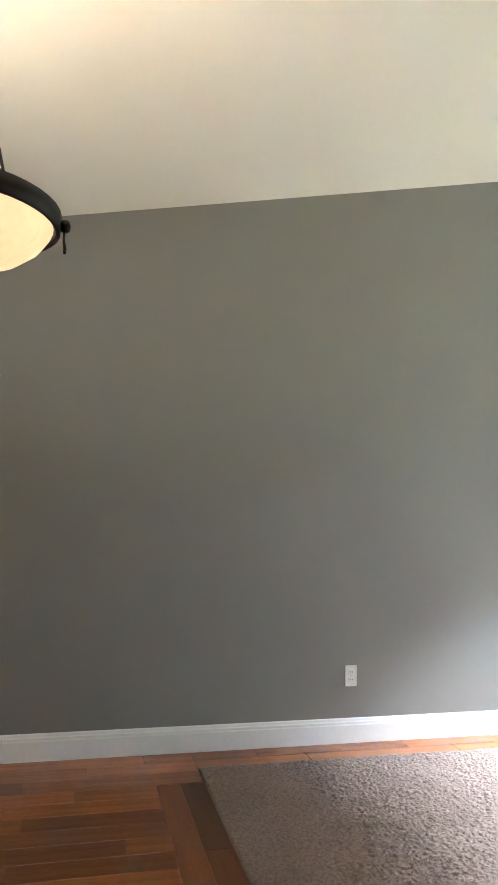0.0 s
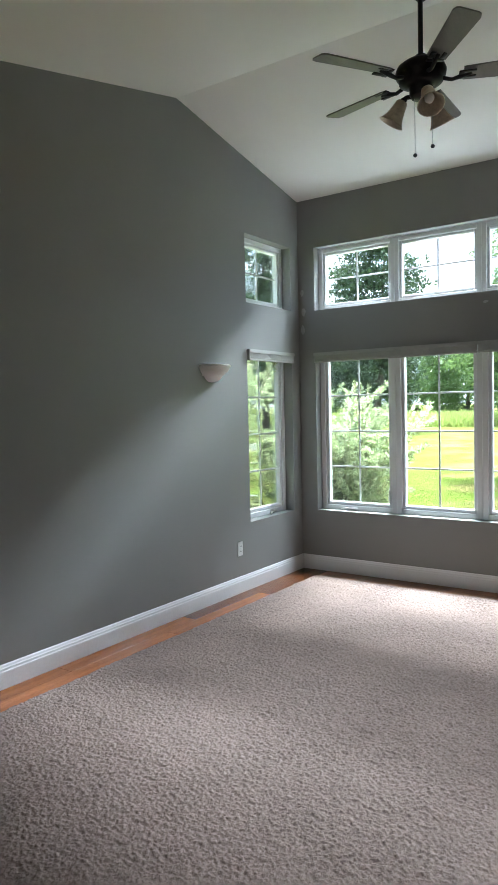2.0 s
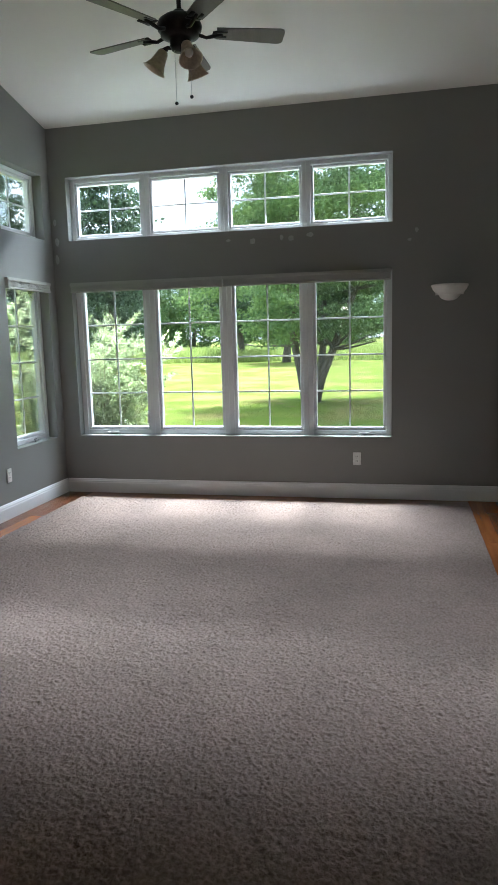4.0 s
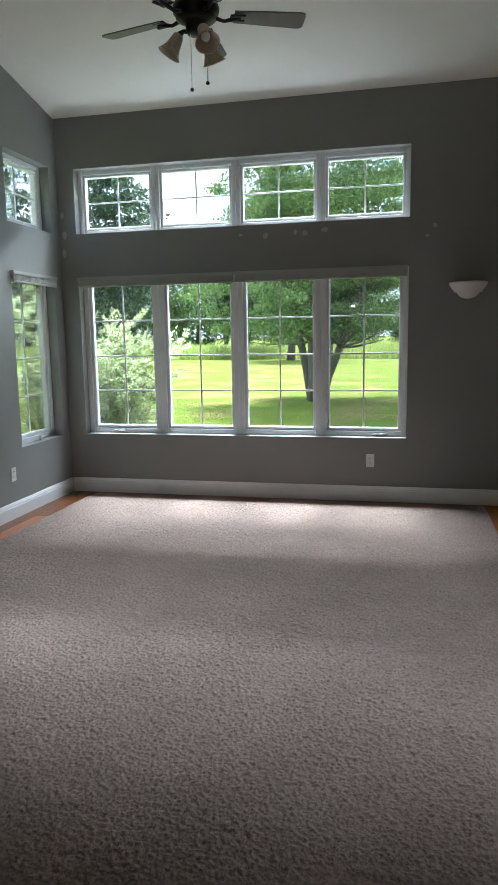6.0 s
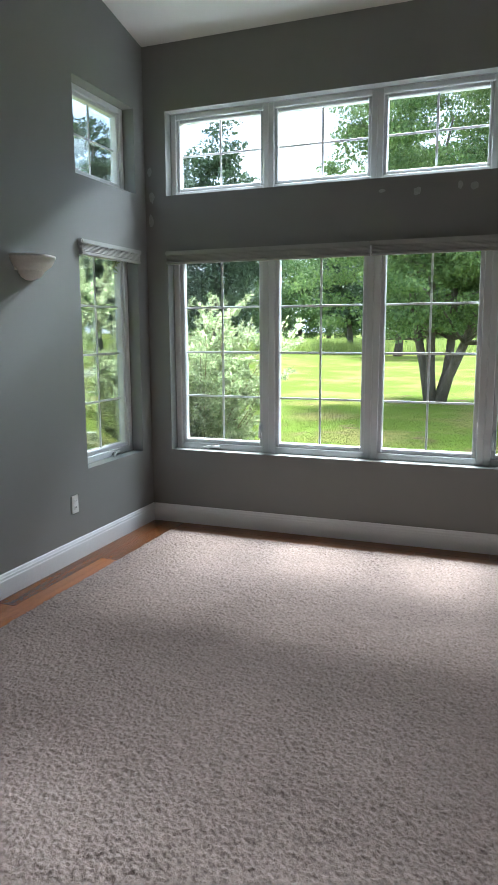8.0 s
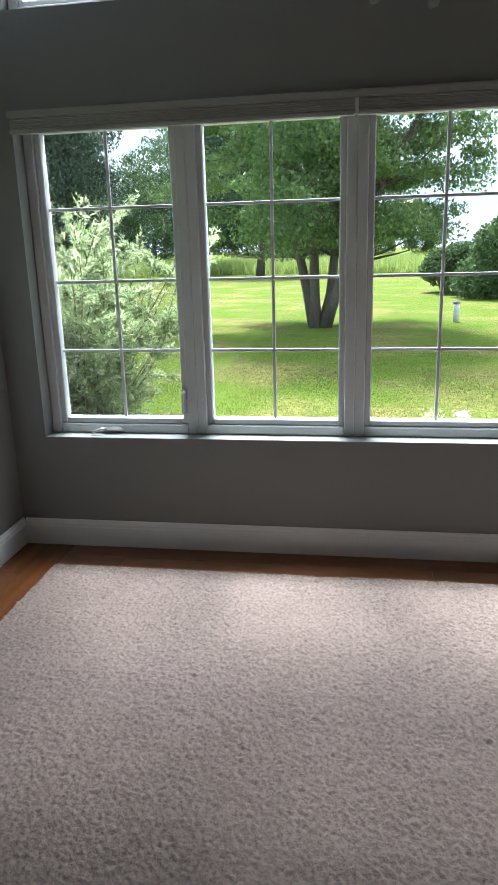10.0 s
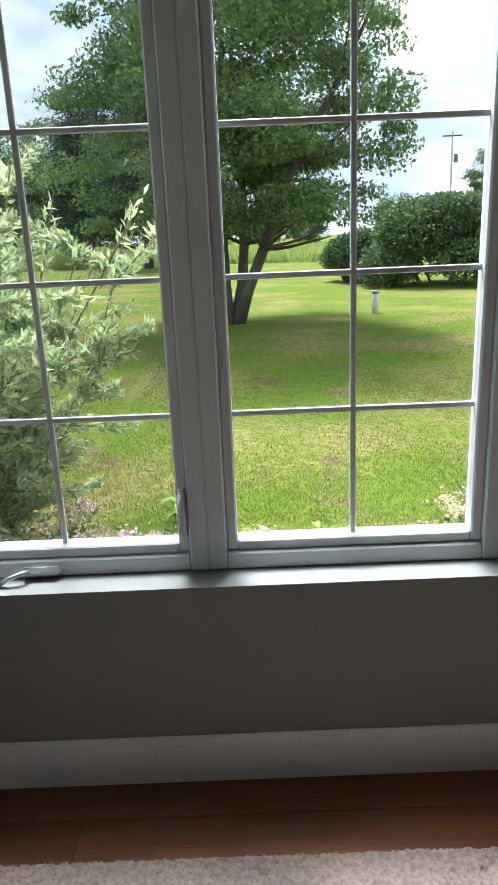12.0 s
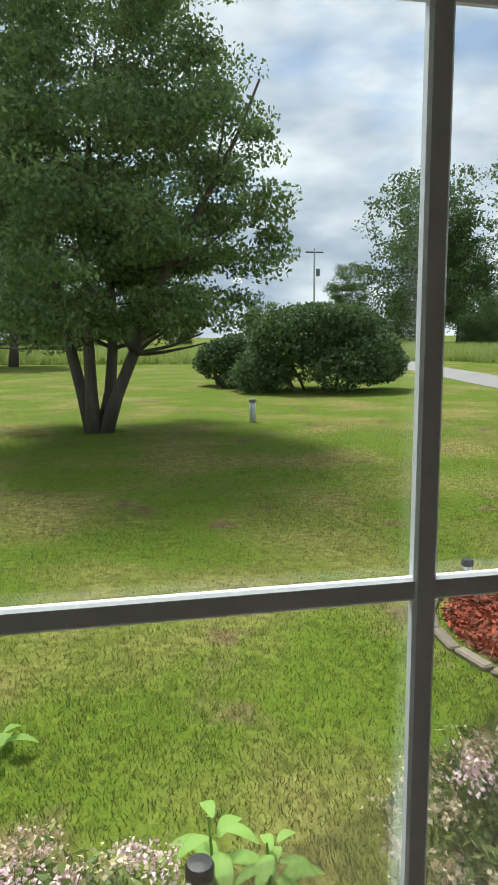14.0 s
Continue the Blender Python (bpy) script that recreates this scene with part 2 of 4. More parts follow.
LEAF_WILLOW = leaf_material("variegated_willow_leaves", (0.17, 0.25, 0.08), (0.56, 0.60, 0.36), 0.5)
LEAF_SPIREA = leaf_material("spirea_leaves", (0.075, 0.13, 0.026), (0.26, 0.32, 0.09), 0.4)
LEAF_BROAD = leaf_material("bright_broad_leaves", (0.20, 0.36, 0.06), (0.38, 0.55, 0.14), 0.4)
PETAL_PINK = leaf_material("pink_petals", (0.60, 0.34, 0.40), (0.82, 0.66, 0.68), 0.3)
PETAL_CREAM = leaf_material("cream_faded_petals", (0.36, 0.24, 0.10), (0.70, 0.62, 0.46), 0.3)
BARK = material("grey_bark", (0.10, 0.085, 0.07), 0.9, 0.35, 2, 14, 0.9, 0.03, stretch=(4, 4, 0.8))
TWIG = material("olive_twig", (0.16, 0.13, 0.06), 0.8, 0.3, 5, 30, 0.3)
MULCH = material("red_wood_mulch", (0.33, 0.075, 0.035), 0.9, 0.4, 6, 40, 0.5, 0.01, random_by="island")
SOIL = material("mulch_bed_soil", (0.17, 0.065, 0.04), 0.95, 0.4, 5, 40, 0.8, 0.02)
STONE = material("grey_field_stone", (0.20, 0.205, 0.20), 0.8, 0.5, 7, 30, 0.7, 0.02)
TANSTONE = material("tan_edging_stone", (0.24, 0.195, 0.15), 0.85, 0.25, 4, 30, 0.5, 0.01, random_by="object")
GRAVEL = material("pale_gravel_drive", (0.27, 0.26, 0.255), 0.95, 0.15, 1, 20, 0.6, 0.02)
BLACK = material("black_plastic", (0.012, 0.012, 0.013), 0.35, 0.2, 5, 40, 0.05)
CLEAR = material("frosted_plastic_lens", (0.55, 0.58, 0.56), 0.25, 0.1, 8, 60, 0.05)
POST_W = material("weathered_white_pipe", (0.55, 0.55, 0.54), 0.6, 0.2, 5, 30, 0.1)


# ---- mesh helpers ----
def mesh_object(name, bm, mat, parent=None, label="", smooth=False):
    me = bpy.data.meshes.new(name)
    bm.normal_update()
    bm.to_mesh(me)
    bm.free()
    if mat:
        me.materials.append(mat)
    if smooth:
        me.shade_smooth()
    ob = new(name, me)
    if parent:
        ob.parent = parent
    if label:
        ob["label"] = label
    return ob


def part(name, bm, mat, parent, label="", smooth=False):
    return mesh_object(name, bm, mat, parent, label, smooth)


def empty(name, loc, label="", category="", group="", kind="", rz=0):
    ob = new(name)
    ob.matrix_world = pose(*loc, 0, 0, rz)
    return tagged(ob, label, category, group, kind)


def box(bm, x0, x1, y0, y1, z0, z1, bevel=0.0, seg=1):
    r = bmesh.ops.create_cube(bm, size=1.0, matrix=Matrix.Translation(((x0 + x1) / 2, (y0 + y1) / 2, (z0 + z1) / 2)) @ Matrix.Diagonal((x1 - x0, y1 - y0, z1 - z0, 1)))
    if bevel:
        es = list({e for v in r["verts"] for e in v.link_edges})
        bmesh.ops.bevel(bm, geom=es, offset=bevel, segments=seg, affect="EDGES", clamp_overlap=True)
    return bm


def boxed(*a, **k):
    return box(bmesh.new(), *a, **k)


def lathe(profile, seg=24, half=False, bm=None, m=Matrix()):
    """Turns (r, z) pairs round z; half: only the side y < 0."""
    bm = bm or bmesh.new()
    n = seg + 1 if half else seg
    rings = []
    for r, z in profile:
        ring = []
        for i in range(n):
            a = math.pi * i / seg + math.pi if half else 2 * math.pi * i / seg
            ring.append(bm.verts.new(m @ Vector((r * math.cos(a), r * math.sin(a), z))))
        rings.append(ring)
    for a, b in zip(rings, rings[1:]):
        for i in range(seg):
            j = (i + 1) % n
            bm.faces.new((a[i], a[j], b[j], b[i]))
    return bm


def tube(points, radii, seg=8, bm=None):
    bm = bm or bmesh.new()
    pts = [Vector(p) for p in points]
    rings = []
    for i, p in enumerate(pts):
        d = (pts[min(i + 1, len(pts) - 1)] - pts[max(i - 1, 0)]).normalized()
        q = d.to_track_quat("Z", "Y").to_matrix()
        r = radii[i] if isinstance(radii, (list, tuple)) else radii
        rings.append([bm.verts.new(p + q @ Vector((r * math.cos(2 * math.pi * k / seg), r * math.sin(2 * math.pi * k / seg), 0))) for k in range(seg)])
    for a, b in zip(rings, rings[1:]):
        for k in range(seg):
            bm.faces.new((a[k], a[(k + 1) % seg], b[(k + 1) % seg], b[k]))
    bm.faces.new(rings[0][::-1])
    bm.faces.new(rings[-1])
    return bm


def array_mesh(name, verts, faces, mat, parent=None, smooth=False):
    me = bpy.data.meshes.new(name)
    n, k = faces.shape
    me.vertices.add(len(verts))
    me.vertices.foreach_set("co", verts.astype(np.float32).ravel())
    me.loops.add(n * k)
    me.loops.foreach_set("vertex_index", faces.astype(np.int32).ravel())
    me.polygons.add(n)
    me.polygons.foreach_set("loop_start", np.arange(0, n * k, k, dtype=np.int32))
    me.update(calc_edges=True)
    me.materials.append(mat)
    if smooth:
        me.shade_smooth()
    ob = new(name, me)
    if parent:
        ob.parent = parent
    return ob


def leaf_quads(centres, length, width, rng, droop=0.0, along=None, fold=0.25):
    """Folded leaves of four corners at the given centres."""
    n = len(centres)
    d = rng.normal(size=(n, 3)) if along is None else along + rng.normal(size=(n, 3)) * 0.45
    d[:, 2] -= droop
    d /= np.linalg.norm(d, axis=1, keepdims=True)
    s = np.cross(d, rng.normal(size=(n, 3)))
    s /= np.linalg.norm(s, axis=1, keepdims=True) + 1e-9
    u = np.cross(d, s)
    ln = length * rng.uniform(0.6, 1.3, (n, 1))
    wd = width * rng.uniform(0.6, 1.3, (n, 1))
    mid = centres + u * wd * fold
    v = np.stack([centres - d * ln / 2, mid + s * wd / 2, centres + d * ln / 2, mid - s * wd / 2], 1).reshape(-1, 3)
    return v, np.arange(4 * n).reshape(n, 4)


# ---- structure ----
def wall_cells(us, zs, holes, top, place):
    """Boxes between the cuts, left out where a hole is; place maps (u, depth, z) to the world."""
    bm = bmesh.new()
    for u0, u1 in zip(us, us[1:]):
        solid = not any(h[0] < (u0 + u1) / 2 < h[1] for h in holes)
        col = [zs[0]] if solid else zs
        for z0, z1 in zip(col, col[1:] + [None]):
            if any(h[0] < (u0 + u1) / 2 < h[1] and h[2] < z0 + 0.01 < h[3] for h in holes):
                continue
            ends = [(z1, z1) if z1 is not None else (top(u0), top(u1))][0]
            if min(ends) <= z0:
                continue
            c = [bm.verts.new(place(u, d, z)) for d in (0, THICK) for u, z in ((u0, z0), (u1, z0), (u1, ends[1]), (u0, ends[0]))]
            for f in ((0, 1, 2, 3), (7, 6, 5, 4), (0, 4, 5, 1), (1, 5, 6, 2), (2, 6, 7, 3), (3, 7, 4, 0)):
                bm.faces.new([c[i] for i in f])
    bmesh.ops.remove_doubles(bm, verts=bm.verts[:], dist=0.0005)
    bm.verts.index_update()
    seen = {}
    for f in bm.faces:
        seen.setdefault(tuple(sorted(v.index for v in f.verts)), []).append(f)
    bmesh.ops.delete(bm, geom=[f for fs in seen.values() if len(fs) > 1 for f in fs], context="FACES_ONLY")
    bmesh.ops.recalc_face_normals(bm, faces=bm.faces[:])
    return bm


ZS = [GROUND, LOW_Z0, LOW_Z1, UP_Z0, UP_Z1]
east_holes = [(WIN_Y0, WIN_Y1, LOW_Z0, LOW_Z1), (WIN_Y0, WIN_Y1, UP_Z0, UP_Z1)]
north_holes = [(SIDE_X0, SIDE_X1, LOW_Z0, LOW_Z1), (SIDE_X0, SIDE_X1, UP_Z0, UP_Z1)]
EDGE_Z = ceil_z(WX)
wall_e = tagged(mesh_object("wall_east", wall_cells([SY - THICK, WIN_Y0, WIN_Y1, NY + THICK], ZS, east_holes, lambda u: EDGE_Z + 0.1, lambda u, d, z: (WX + d, u, z)), GREY), "matte grey painted wall with long rows of windows", "wall", kind="structure")
wall_n = tagged(mesh_object("wall_north", wall_cells([BACK_X, RIDGE_X, SIDE_X0, SIDE_X1, WX], ZS, north_holes, lambda u: ceil_z(u) + 0.1, lambda u, d, z: (u, NY + d, z)), GREY), "tall matte grey gable wall", "wall", kind="structure")
wall_s = tagged(mesh_object("wall_south", wall_cells([STEP_X, RIDGE_X, WX], [GROUND], [], lambda u: ceil_z(u) + 0.1, lambda u, d, z: (u, SY - d, z)), GREY), "grey painted wall beside the carpet", "wall", kind="structure")
wall_s2 = tagged(mesh_object("wall_south_return", wall_cells([BACK_Y, SY - THICK], [GROUND], [], lambda u: ceil_z(STEP_X) + 0.1, lambda u, d, z: (STEP_X + d, u, z)), GREY), "plain grey return wall", "wall", kind="structure")
wall_s3 = tagged(mesh_object("wall_south_back", wall_cells([BACK_X, STEP_X + THICK], [GROUND], [], lambda u: ceil_z(u) + 0.1, lambda u, d, z: (u, BACK_Y - d, z)), GREY), "plain grey back wall", "wall", kind="structure")
wall_w = tagged(mesh_object("wall_west", wall_cells([BACK_Y - THICK, NY + THICK], [GROUND], [], lambda u: ceil_z(BACK_X) + 0.1, lambda u, d, z: (BACK_X - d, u, z)), GREY), "plain grey end wall", "wall", kind="structure")

bm = bmesh.new()
prof = [(BACK_X - 0.2, ceil_z(BACK_X - 0.2)), (RIDGE_X, RIDGE_Z), (WX + 0.2, ceil_z(WX + 0.2))]
rows = [[bm.verts.new((x, y, z + up)) for x, z in prof] for y in (BACK_Y - 0.2, NY + 0.2) for up in (0, 0.2)]
for i in range(2):
    bm.faces.new((rows[0][i], rows[2][i], rows[2][i + 1], rows[0][i + 1]))
    bm.faces.new((rows[1][i], rows[1][i + 1], rows[3][i + 1], rows[3][i]))
    for r in (0, 2):
        bm.faces.new((rows[r][i], rows[r][i + 1], rows[r + 1][i + 1], rows[r + 1][i]))
for c in (0, 2):
    bm.faces.new((rows[0][c], rows[1][c], rows[3][c], rows[2][c]))
bmesh.ops.recalc_face_normals(bm, faces=bm.faces[:])
tagged(mesh_object("ceiling", bm, WHITE_CEIL), "cream painted vaulted ceiling with a ridge", "ceiling", kind="structure")
floor = tagged(mesh_object("floor", boxed(BACK_X, WX, BACK_Y, NY, -0.2, -0.012), SOIL), "red-brown hardwood plank floor", "floor", kind="structure")


def baseboard(name, a, b, inward):
    """Profiled board from a to b, standing proud of the wall along inward."""
    bm = bmesh.new()
    prof = [(0, 0), (0.016, 0), (0.016, 0.100), (0.013, 0.106), (0.013, 0.118), (0.009, 0.124), (0.007, 0.134), (0.003, 0.140), (0, 0.140)]
    a, b, n = Vector(a), Vector(b), Vector(inward)
    ra = [bm.verts.new(a + n * d + Vector((0, 0, z))) for d, z in prof]
    rb = [bm.verts.new(b + n * d + Vector((0, 0, z))) for d, z in prof]
    k = len(prof)
    for i in range(k):
        bm.faces.new((ra[i], ra[(i + 1) % k], rb[(i + 1) % k], rb[i]))
    bm.faces.new(ra)
    bm.faces.new(rb[::-1])
    bmesh.ops.recalc_face_normals(bm, faces=bm.faces[:])
    return tagged(mesh_object(name, bm, TRIM), "white painted moulded baseboard along the wall", "baseboard", kind="structure")


baseboard("baseboard_north", (BACK_X, NY, 0), (WX, NY, 0), (0, -1, 0))
baseboard("baseboard_east", (WX, SY, 0), (WX, NY - 0.016, 0), (-1, 0, 0))
baseboard("baseboard_south", (STEP_X, SY, 0), (WX - 0.016, SY, 0), (0, 1, 0))

# carpet: a fine pile surface with an edge
cx0, cx1, cy0, cy1 = CARPET
nx, ny = 860, 640
rng = np.random.default_rng(5)


def smoothed(shape, kx, ky):
    a = rng.normal(size=shape)
    for ax, k in ((0, kx), (1, ky)):
        a = sum(np.roll(a, i, ax) for i in range(-k, k + 1)) / math.sqrt(2 * k + 1)
    return a


pile = 0.0014 * smoothed((nx, ny), 1, 1) + 0.0021 * smoothed((nx, ny), 0, 0) + 0.0012 * smoothed((nx, ny), 9, 14)
gx, gy = np.meshgrid(np.linspace(cx0, cx1, nx), np.linspace(cy0, cy1, ny), indexing="ij")
gz = 0.016 + np.clip(pile, -0.012, 0.014)
gx = gx + 0.0015 * rng.normal(size=gx.shape)
gy = gy + 0.0015 * rng.normal(size=gy.shape)
for sl in (np.s_[0, :], np.s_[-1, :], np.s_[:, 0], np.s_[:, -1]):
    gz[sl] = -0.004
idx = np.arange(nx * ny).reshape(nx, ny)
faces = np.stack([idx[:-1, :-1], idx[1:, :-1], idx[1:, 1:], idx[:-1, 1:]], -1).reshape(-1, 4)
carpet = array_mesh("carpet", np.stack([gx, gy, gz], -1).reshape(-1, 3), faces, CARPET_M, smooth=True)
tagged(carpet, "beige cut-pile carpet inset in hardwood floor", "carpet", kind="structure")


# ---- windows ----
def sash(parent, w, h, cols, rows, m, operable, screen):
    """One glazed unit, w by h, in the local plane x across, z up, y towards the outside; m lays it into the wall."""
    fr = 0.078 if h > 1 else 0.066
    bm = bmesh.new()
    d0, d1 = 0.0, 0.085
    box(bm, 0.0, fr * 0.62, d0, d1, 0, h, 0.004)
    box(bm, w - fr * 0.62, w, d0, d1, 0, h, 0.004)
    box(bm, fr * 0.62, w - fr * 0.62, d0 + 0.002, d1, 0, fr * 0.6, 0.004)
    box(bm, fr * 0.62, w - fr * 0.62, d0 + 0.002, d1, h - fr * 0.6, h, 0.004)
    bm.transform(m)
    frame_ob = part("window_frame", bm, VINYL, parent)
    bm = bmesh.new()
    a, b = fr * 0.62, fr
    s0, s1 = 0.014, 0.07
    box(bm, a, b, s0, s1, a, h - a, 0.005)
    box(bm, w - b, w - a, s0, s1, a, h - a, 0.005)
    box(bm, b, w - b, s0 + 0.001, s1, fr * 0.6, fr, 0.005)
    box(bm, b, w - b, s0 + 0.001, s1, h - fr, h - fr * 0.6, 0.005)
    bm.transform(m)
    leaf = part("sash", bm, VINYL, parent, "grey-white vinyl sash")
    bm = boxed(b - 0.004, w - b + 0.004, 0.0515, 0.0555, fr - 0.004, h - fr + 0.004)
    bm.transform(m)
    part("pane", bm, GLASS, leaf, "clear window glass")
    gw, gh = w - 2 * b, h - 2 * fr
    for i in range(1, cols):
        x = b + gw * i / cols
        bm = boxed(x - 0.0075, x + 0.0075, 0.040, 0.050, fr, h - fr, 0.002)
        bm.transform(m)
        part("muntin", bm, VINYL, leaf)
    for i in range(1, rows):
        z = fr + gh * i / rows
        bm = boxed(b, w - b, 0.0412, 0.0488, z - 0.0075, z + 0.0075, 0.002)
        bm.transform(m)
        part("muntin", bm, VINYL, leaf)
    if screen:
        bm = boxed(b, w - b, 0.0655, 0.0665, fr, h - fr)
        bm.transform(m)
        part("insect_screen", bm, SCREEN, leaf, "fine dark insect screen")
    return leaf


def crank(parent, x, m):
    bm = boxed(x - 0.055, x + 0.055, -0.022, 0.006, 0.004, 0.034, 0.010, 2)
    tube([(x - 0.03, -0.02, 0.026), (x - 0.045, -0.036, 0.030), (x - 0.075, -0.044, 0.022), (x - 0.10, -0.046, 0.010)], [0.007, 0.0065, 0.006, 0.0085], 8, bm)
    bm.transform(m)
    return part("crank_handle", bm, CHROME, parent, "folding nickel crank handle", True)


def latch(parent, x, z, m):
    bm = boxed(x - 0.013, x + 0.013, -0.006, 0.004, z - 0.065, z + 0.065, 0.005, 2)
    tube([(x, -0.008, z + 0.05), (x - 0.004, -0.02, z + 0.03), (x - 0.006, -0.022, z - 0.055)], [0.006, 0.006, 0.007], 8, bm)
    bm.transform(m)
    return part("sash_lock", bm, VINYL, parent, "slim lever sash lock", True)


IN = 0.093
east_m = lambda y, z: Matrix(((0, 1, 0, WX + IN), (-1, 0, 0, y), (0, 0, 1, z), (0, 0, 0, 1)))
north_m = lambda x, z: Matrix(((1, 0, 0, x), (0, 1, 0, NY + IN), (0, 0, 1, z), (0, 0, 0, 1)))
UNIT = (WIN_Y1 - WIN_Y0) / 4
window_low = empty("window_1", (0, 0, 0), "four tall gridded casement windows in a row", "window", kind="structure")
window_up = empty("window_2", (0, 0, 0), "row of four small gridded transom windows", "window", kind="structure")
for i in range(4):
    m = east_m(WIN_Y1 - i * UNIT, LOW_Z0)
    s = sash(window_low, UNIT, LOW_Z1 - LOW_Z0, 2, 4, m, True, i in (0, 3))
    if i == 0:
        crank(s, 0.33, m)
        latch(s, UNIT - 0.062, 0.17, m)
    if i == 3:
        crank(s, UNIT - 0.22, m)
        latch(s, 0.062, 0.17, m)
    sash(window_up, UNIT, UP_Z1 - UP_Z0, 2, 2, east_m(WIN_Y1 - i * UNIT, UP_Z0), False, False)
window_side = empty("window_3", (0, 0, 0), "narrow tall gridded casement window", "window", kind="structure")
m = north_m(SIDE_X0, LOW_Z0)
s = sash(window_side, SIDE_X1 - SIDE_X0, LOW_Z1 - LOW_Z0, 2, 4, m, True, True)
crank(s, 0.50, m)
window_side_up = empty("window_4", (0, 0, 0), "small gridded transom window in the gable wall", "window", kind="structure")
sash(window_side_up, SIDE_X1 - SIDE_X0, UP_Z1 - UP_Z0, 2, 2, north_m(SIDE_X0, UP_Z0), False, False)


def blind(length, m, label):
    """A cellular shade pulled fully up: head rail and folded stack. Local x along, y into the room, z down from the top."""
    root = empty("window_blind", (0, 0, 0), label, "blind")
    bm = boxed(0, length, -0.03, 0.016, -0.034, -0.002, 0.006, 2)
    bm.transform(m)
    part("head_rail", bm, BLIND, root, "pale grey head rail")
    for k in range(5):
        bm = boxed(0.006, length - 0.006, -0.024, 0.008, -0.044 - 0.0085 * k, -0.0362 - 0.0085 * k, bevel=0.003)
        bm.transform(m)
        part("pleat", bm, BLIND, root)
    bm = boxed(0.004, length - 0.004, -0.026, 0.012, -0.098, -0.080, 0.005, 2)
    bm.transform(m)
    part("bottom_rail", bm, BLIND, root)
    return root


half_w = (WIN_Y1 - WIN_Y0) / 2
for k in range(2):
    y1 = WIN_Y1 + 0.006 - k * half_w
    blind(half_w - 0.004 + 0.003, Matrix(((0, -1, 0, WX - 0.018), (-1, 0, 0, y1), (0, 0, 1, LOW_Z1), (0, 0, 0, 1))), "pale grey shade pulled up at the window head")
blind(SIDE_X1 - SIDE_X0 + 0.01, Matrix(((1, 0, 0, SIDE_X0 - 0.005), (0, -1, 0, NY - 0.018), (0, 0, 1, LOW_Z1), (0, 0, 0, 1))), "short pale grey shade pulled up at the side window")


# ---- fixtures ----
def outlet(m):
    root = empty("wall_outlet", (0, 0, 0), "white plastic wall outlet cover plate", "outlet", "outlets")
    part("cover_plate", boxed(-0.037, 0.037, -0.006, 0.0, -0.061, 0.061, 0.004, 2), PLATE, root)
    for z in (0.022, -0.022):
        face = part("socket_face", boxed(-0.017, 0.017, -0.0085, -0.004, z - 0.014, z + 0.014, 0.003), PLATE, root)
        for x in (-0.007, 0.007):
            part("slot", boxed(x - 0.0015, x + 0.0015, -0.0095, -0.008, z - 0.003, z + 0.006), SLOT, face)
    part("screw", lathe([(0.0, -0.0075), (0.003, -0.0072), (0.004, -0.005)], 8, m=Matrix.Rotation(radians(90), 4, "X") @ Matrix.Diagonal((1, 1, -1, 1))), CHROME, root)
    root.matrix_world = m
    return root


outlet(pose(1.116, NY, 0.381))
outlet(pose(4.317, NY, 0.379))
outlet(pose(WX, 1.884, 0.377, 0, 0, -90))


def sconce(m):
    root = empty("wall_sconce", (0, 0, 0), "white plaster half-bowl wall sconce", "wall lamp", "sconces")
    part("bowl", lathe([(0.145, 0.0), (0.158, -0.004), (0.160, -0.016), (0.152, -0.022), (0.146, -0.040), (0.128, -0.064), (0.098, -0.084), (0.092, -0.086), (0.088, -0.100), (0.066, -0.124), (0.030, -0.138), (0.001, -0.140)], 28, True), PLASTER, root, "", True)
    part("inner_bowl", lathe([(0.145, 0.0), (0.138, -0.012), (0.118, -0.058), (0.08, -0.08), (0.001, -0.085)], 28, True), PLASTER, root, "", True)
    part("back_plate", boxed(-0.12, 0.12, -0.004, 0.0, -0.09, -0.006, 0.001), PLASTER, root)
    root.matrix_world = m
    return root


sconce(pose(3.975, NY, 1.940))
sconce(pose(WX, 1.075, 1.940, 0, 0, -90))


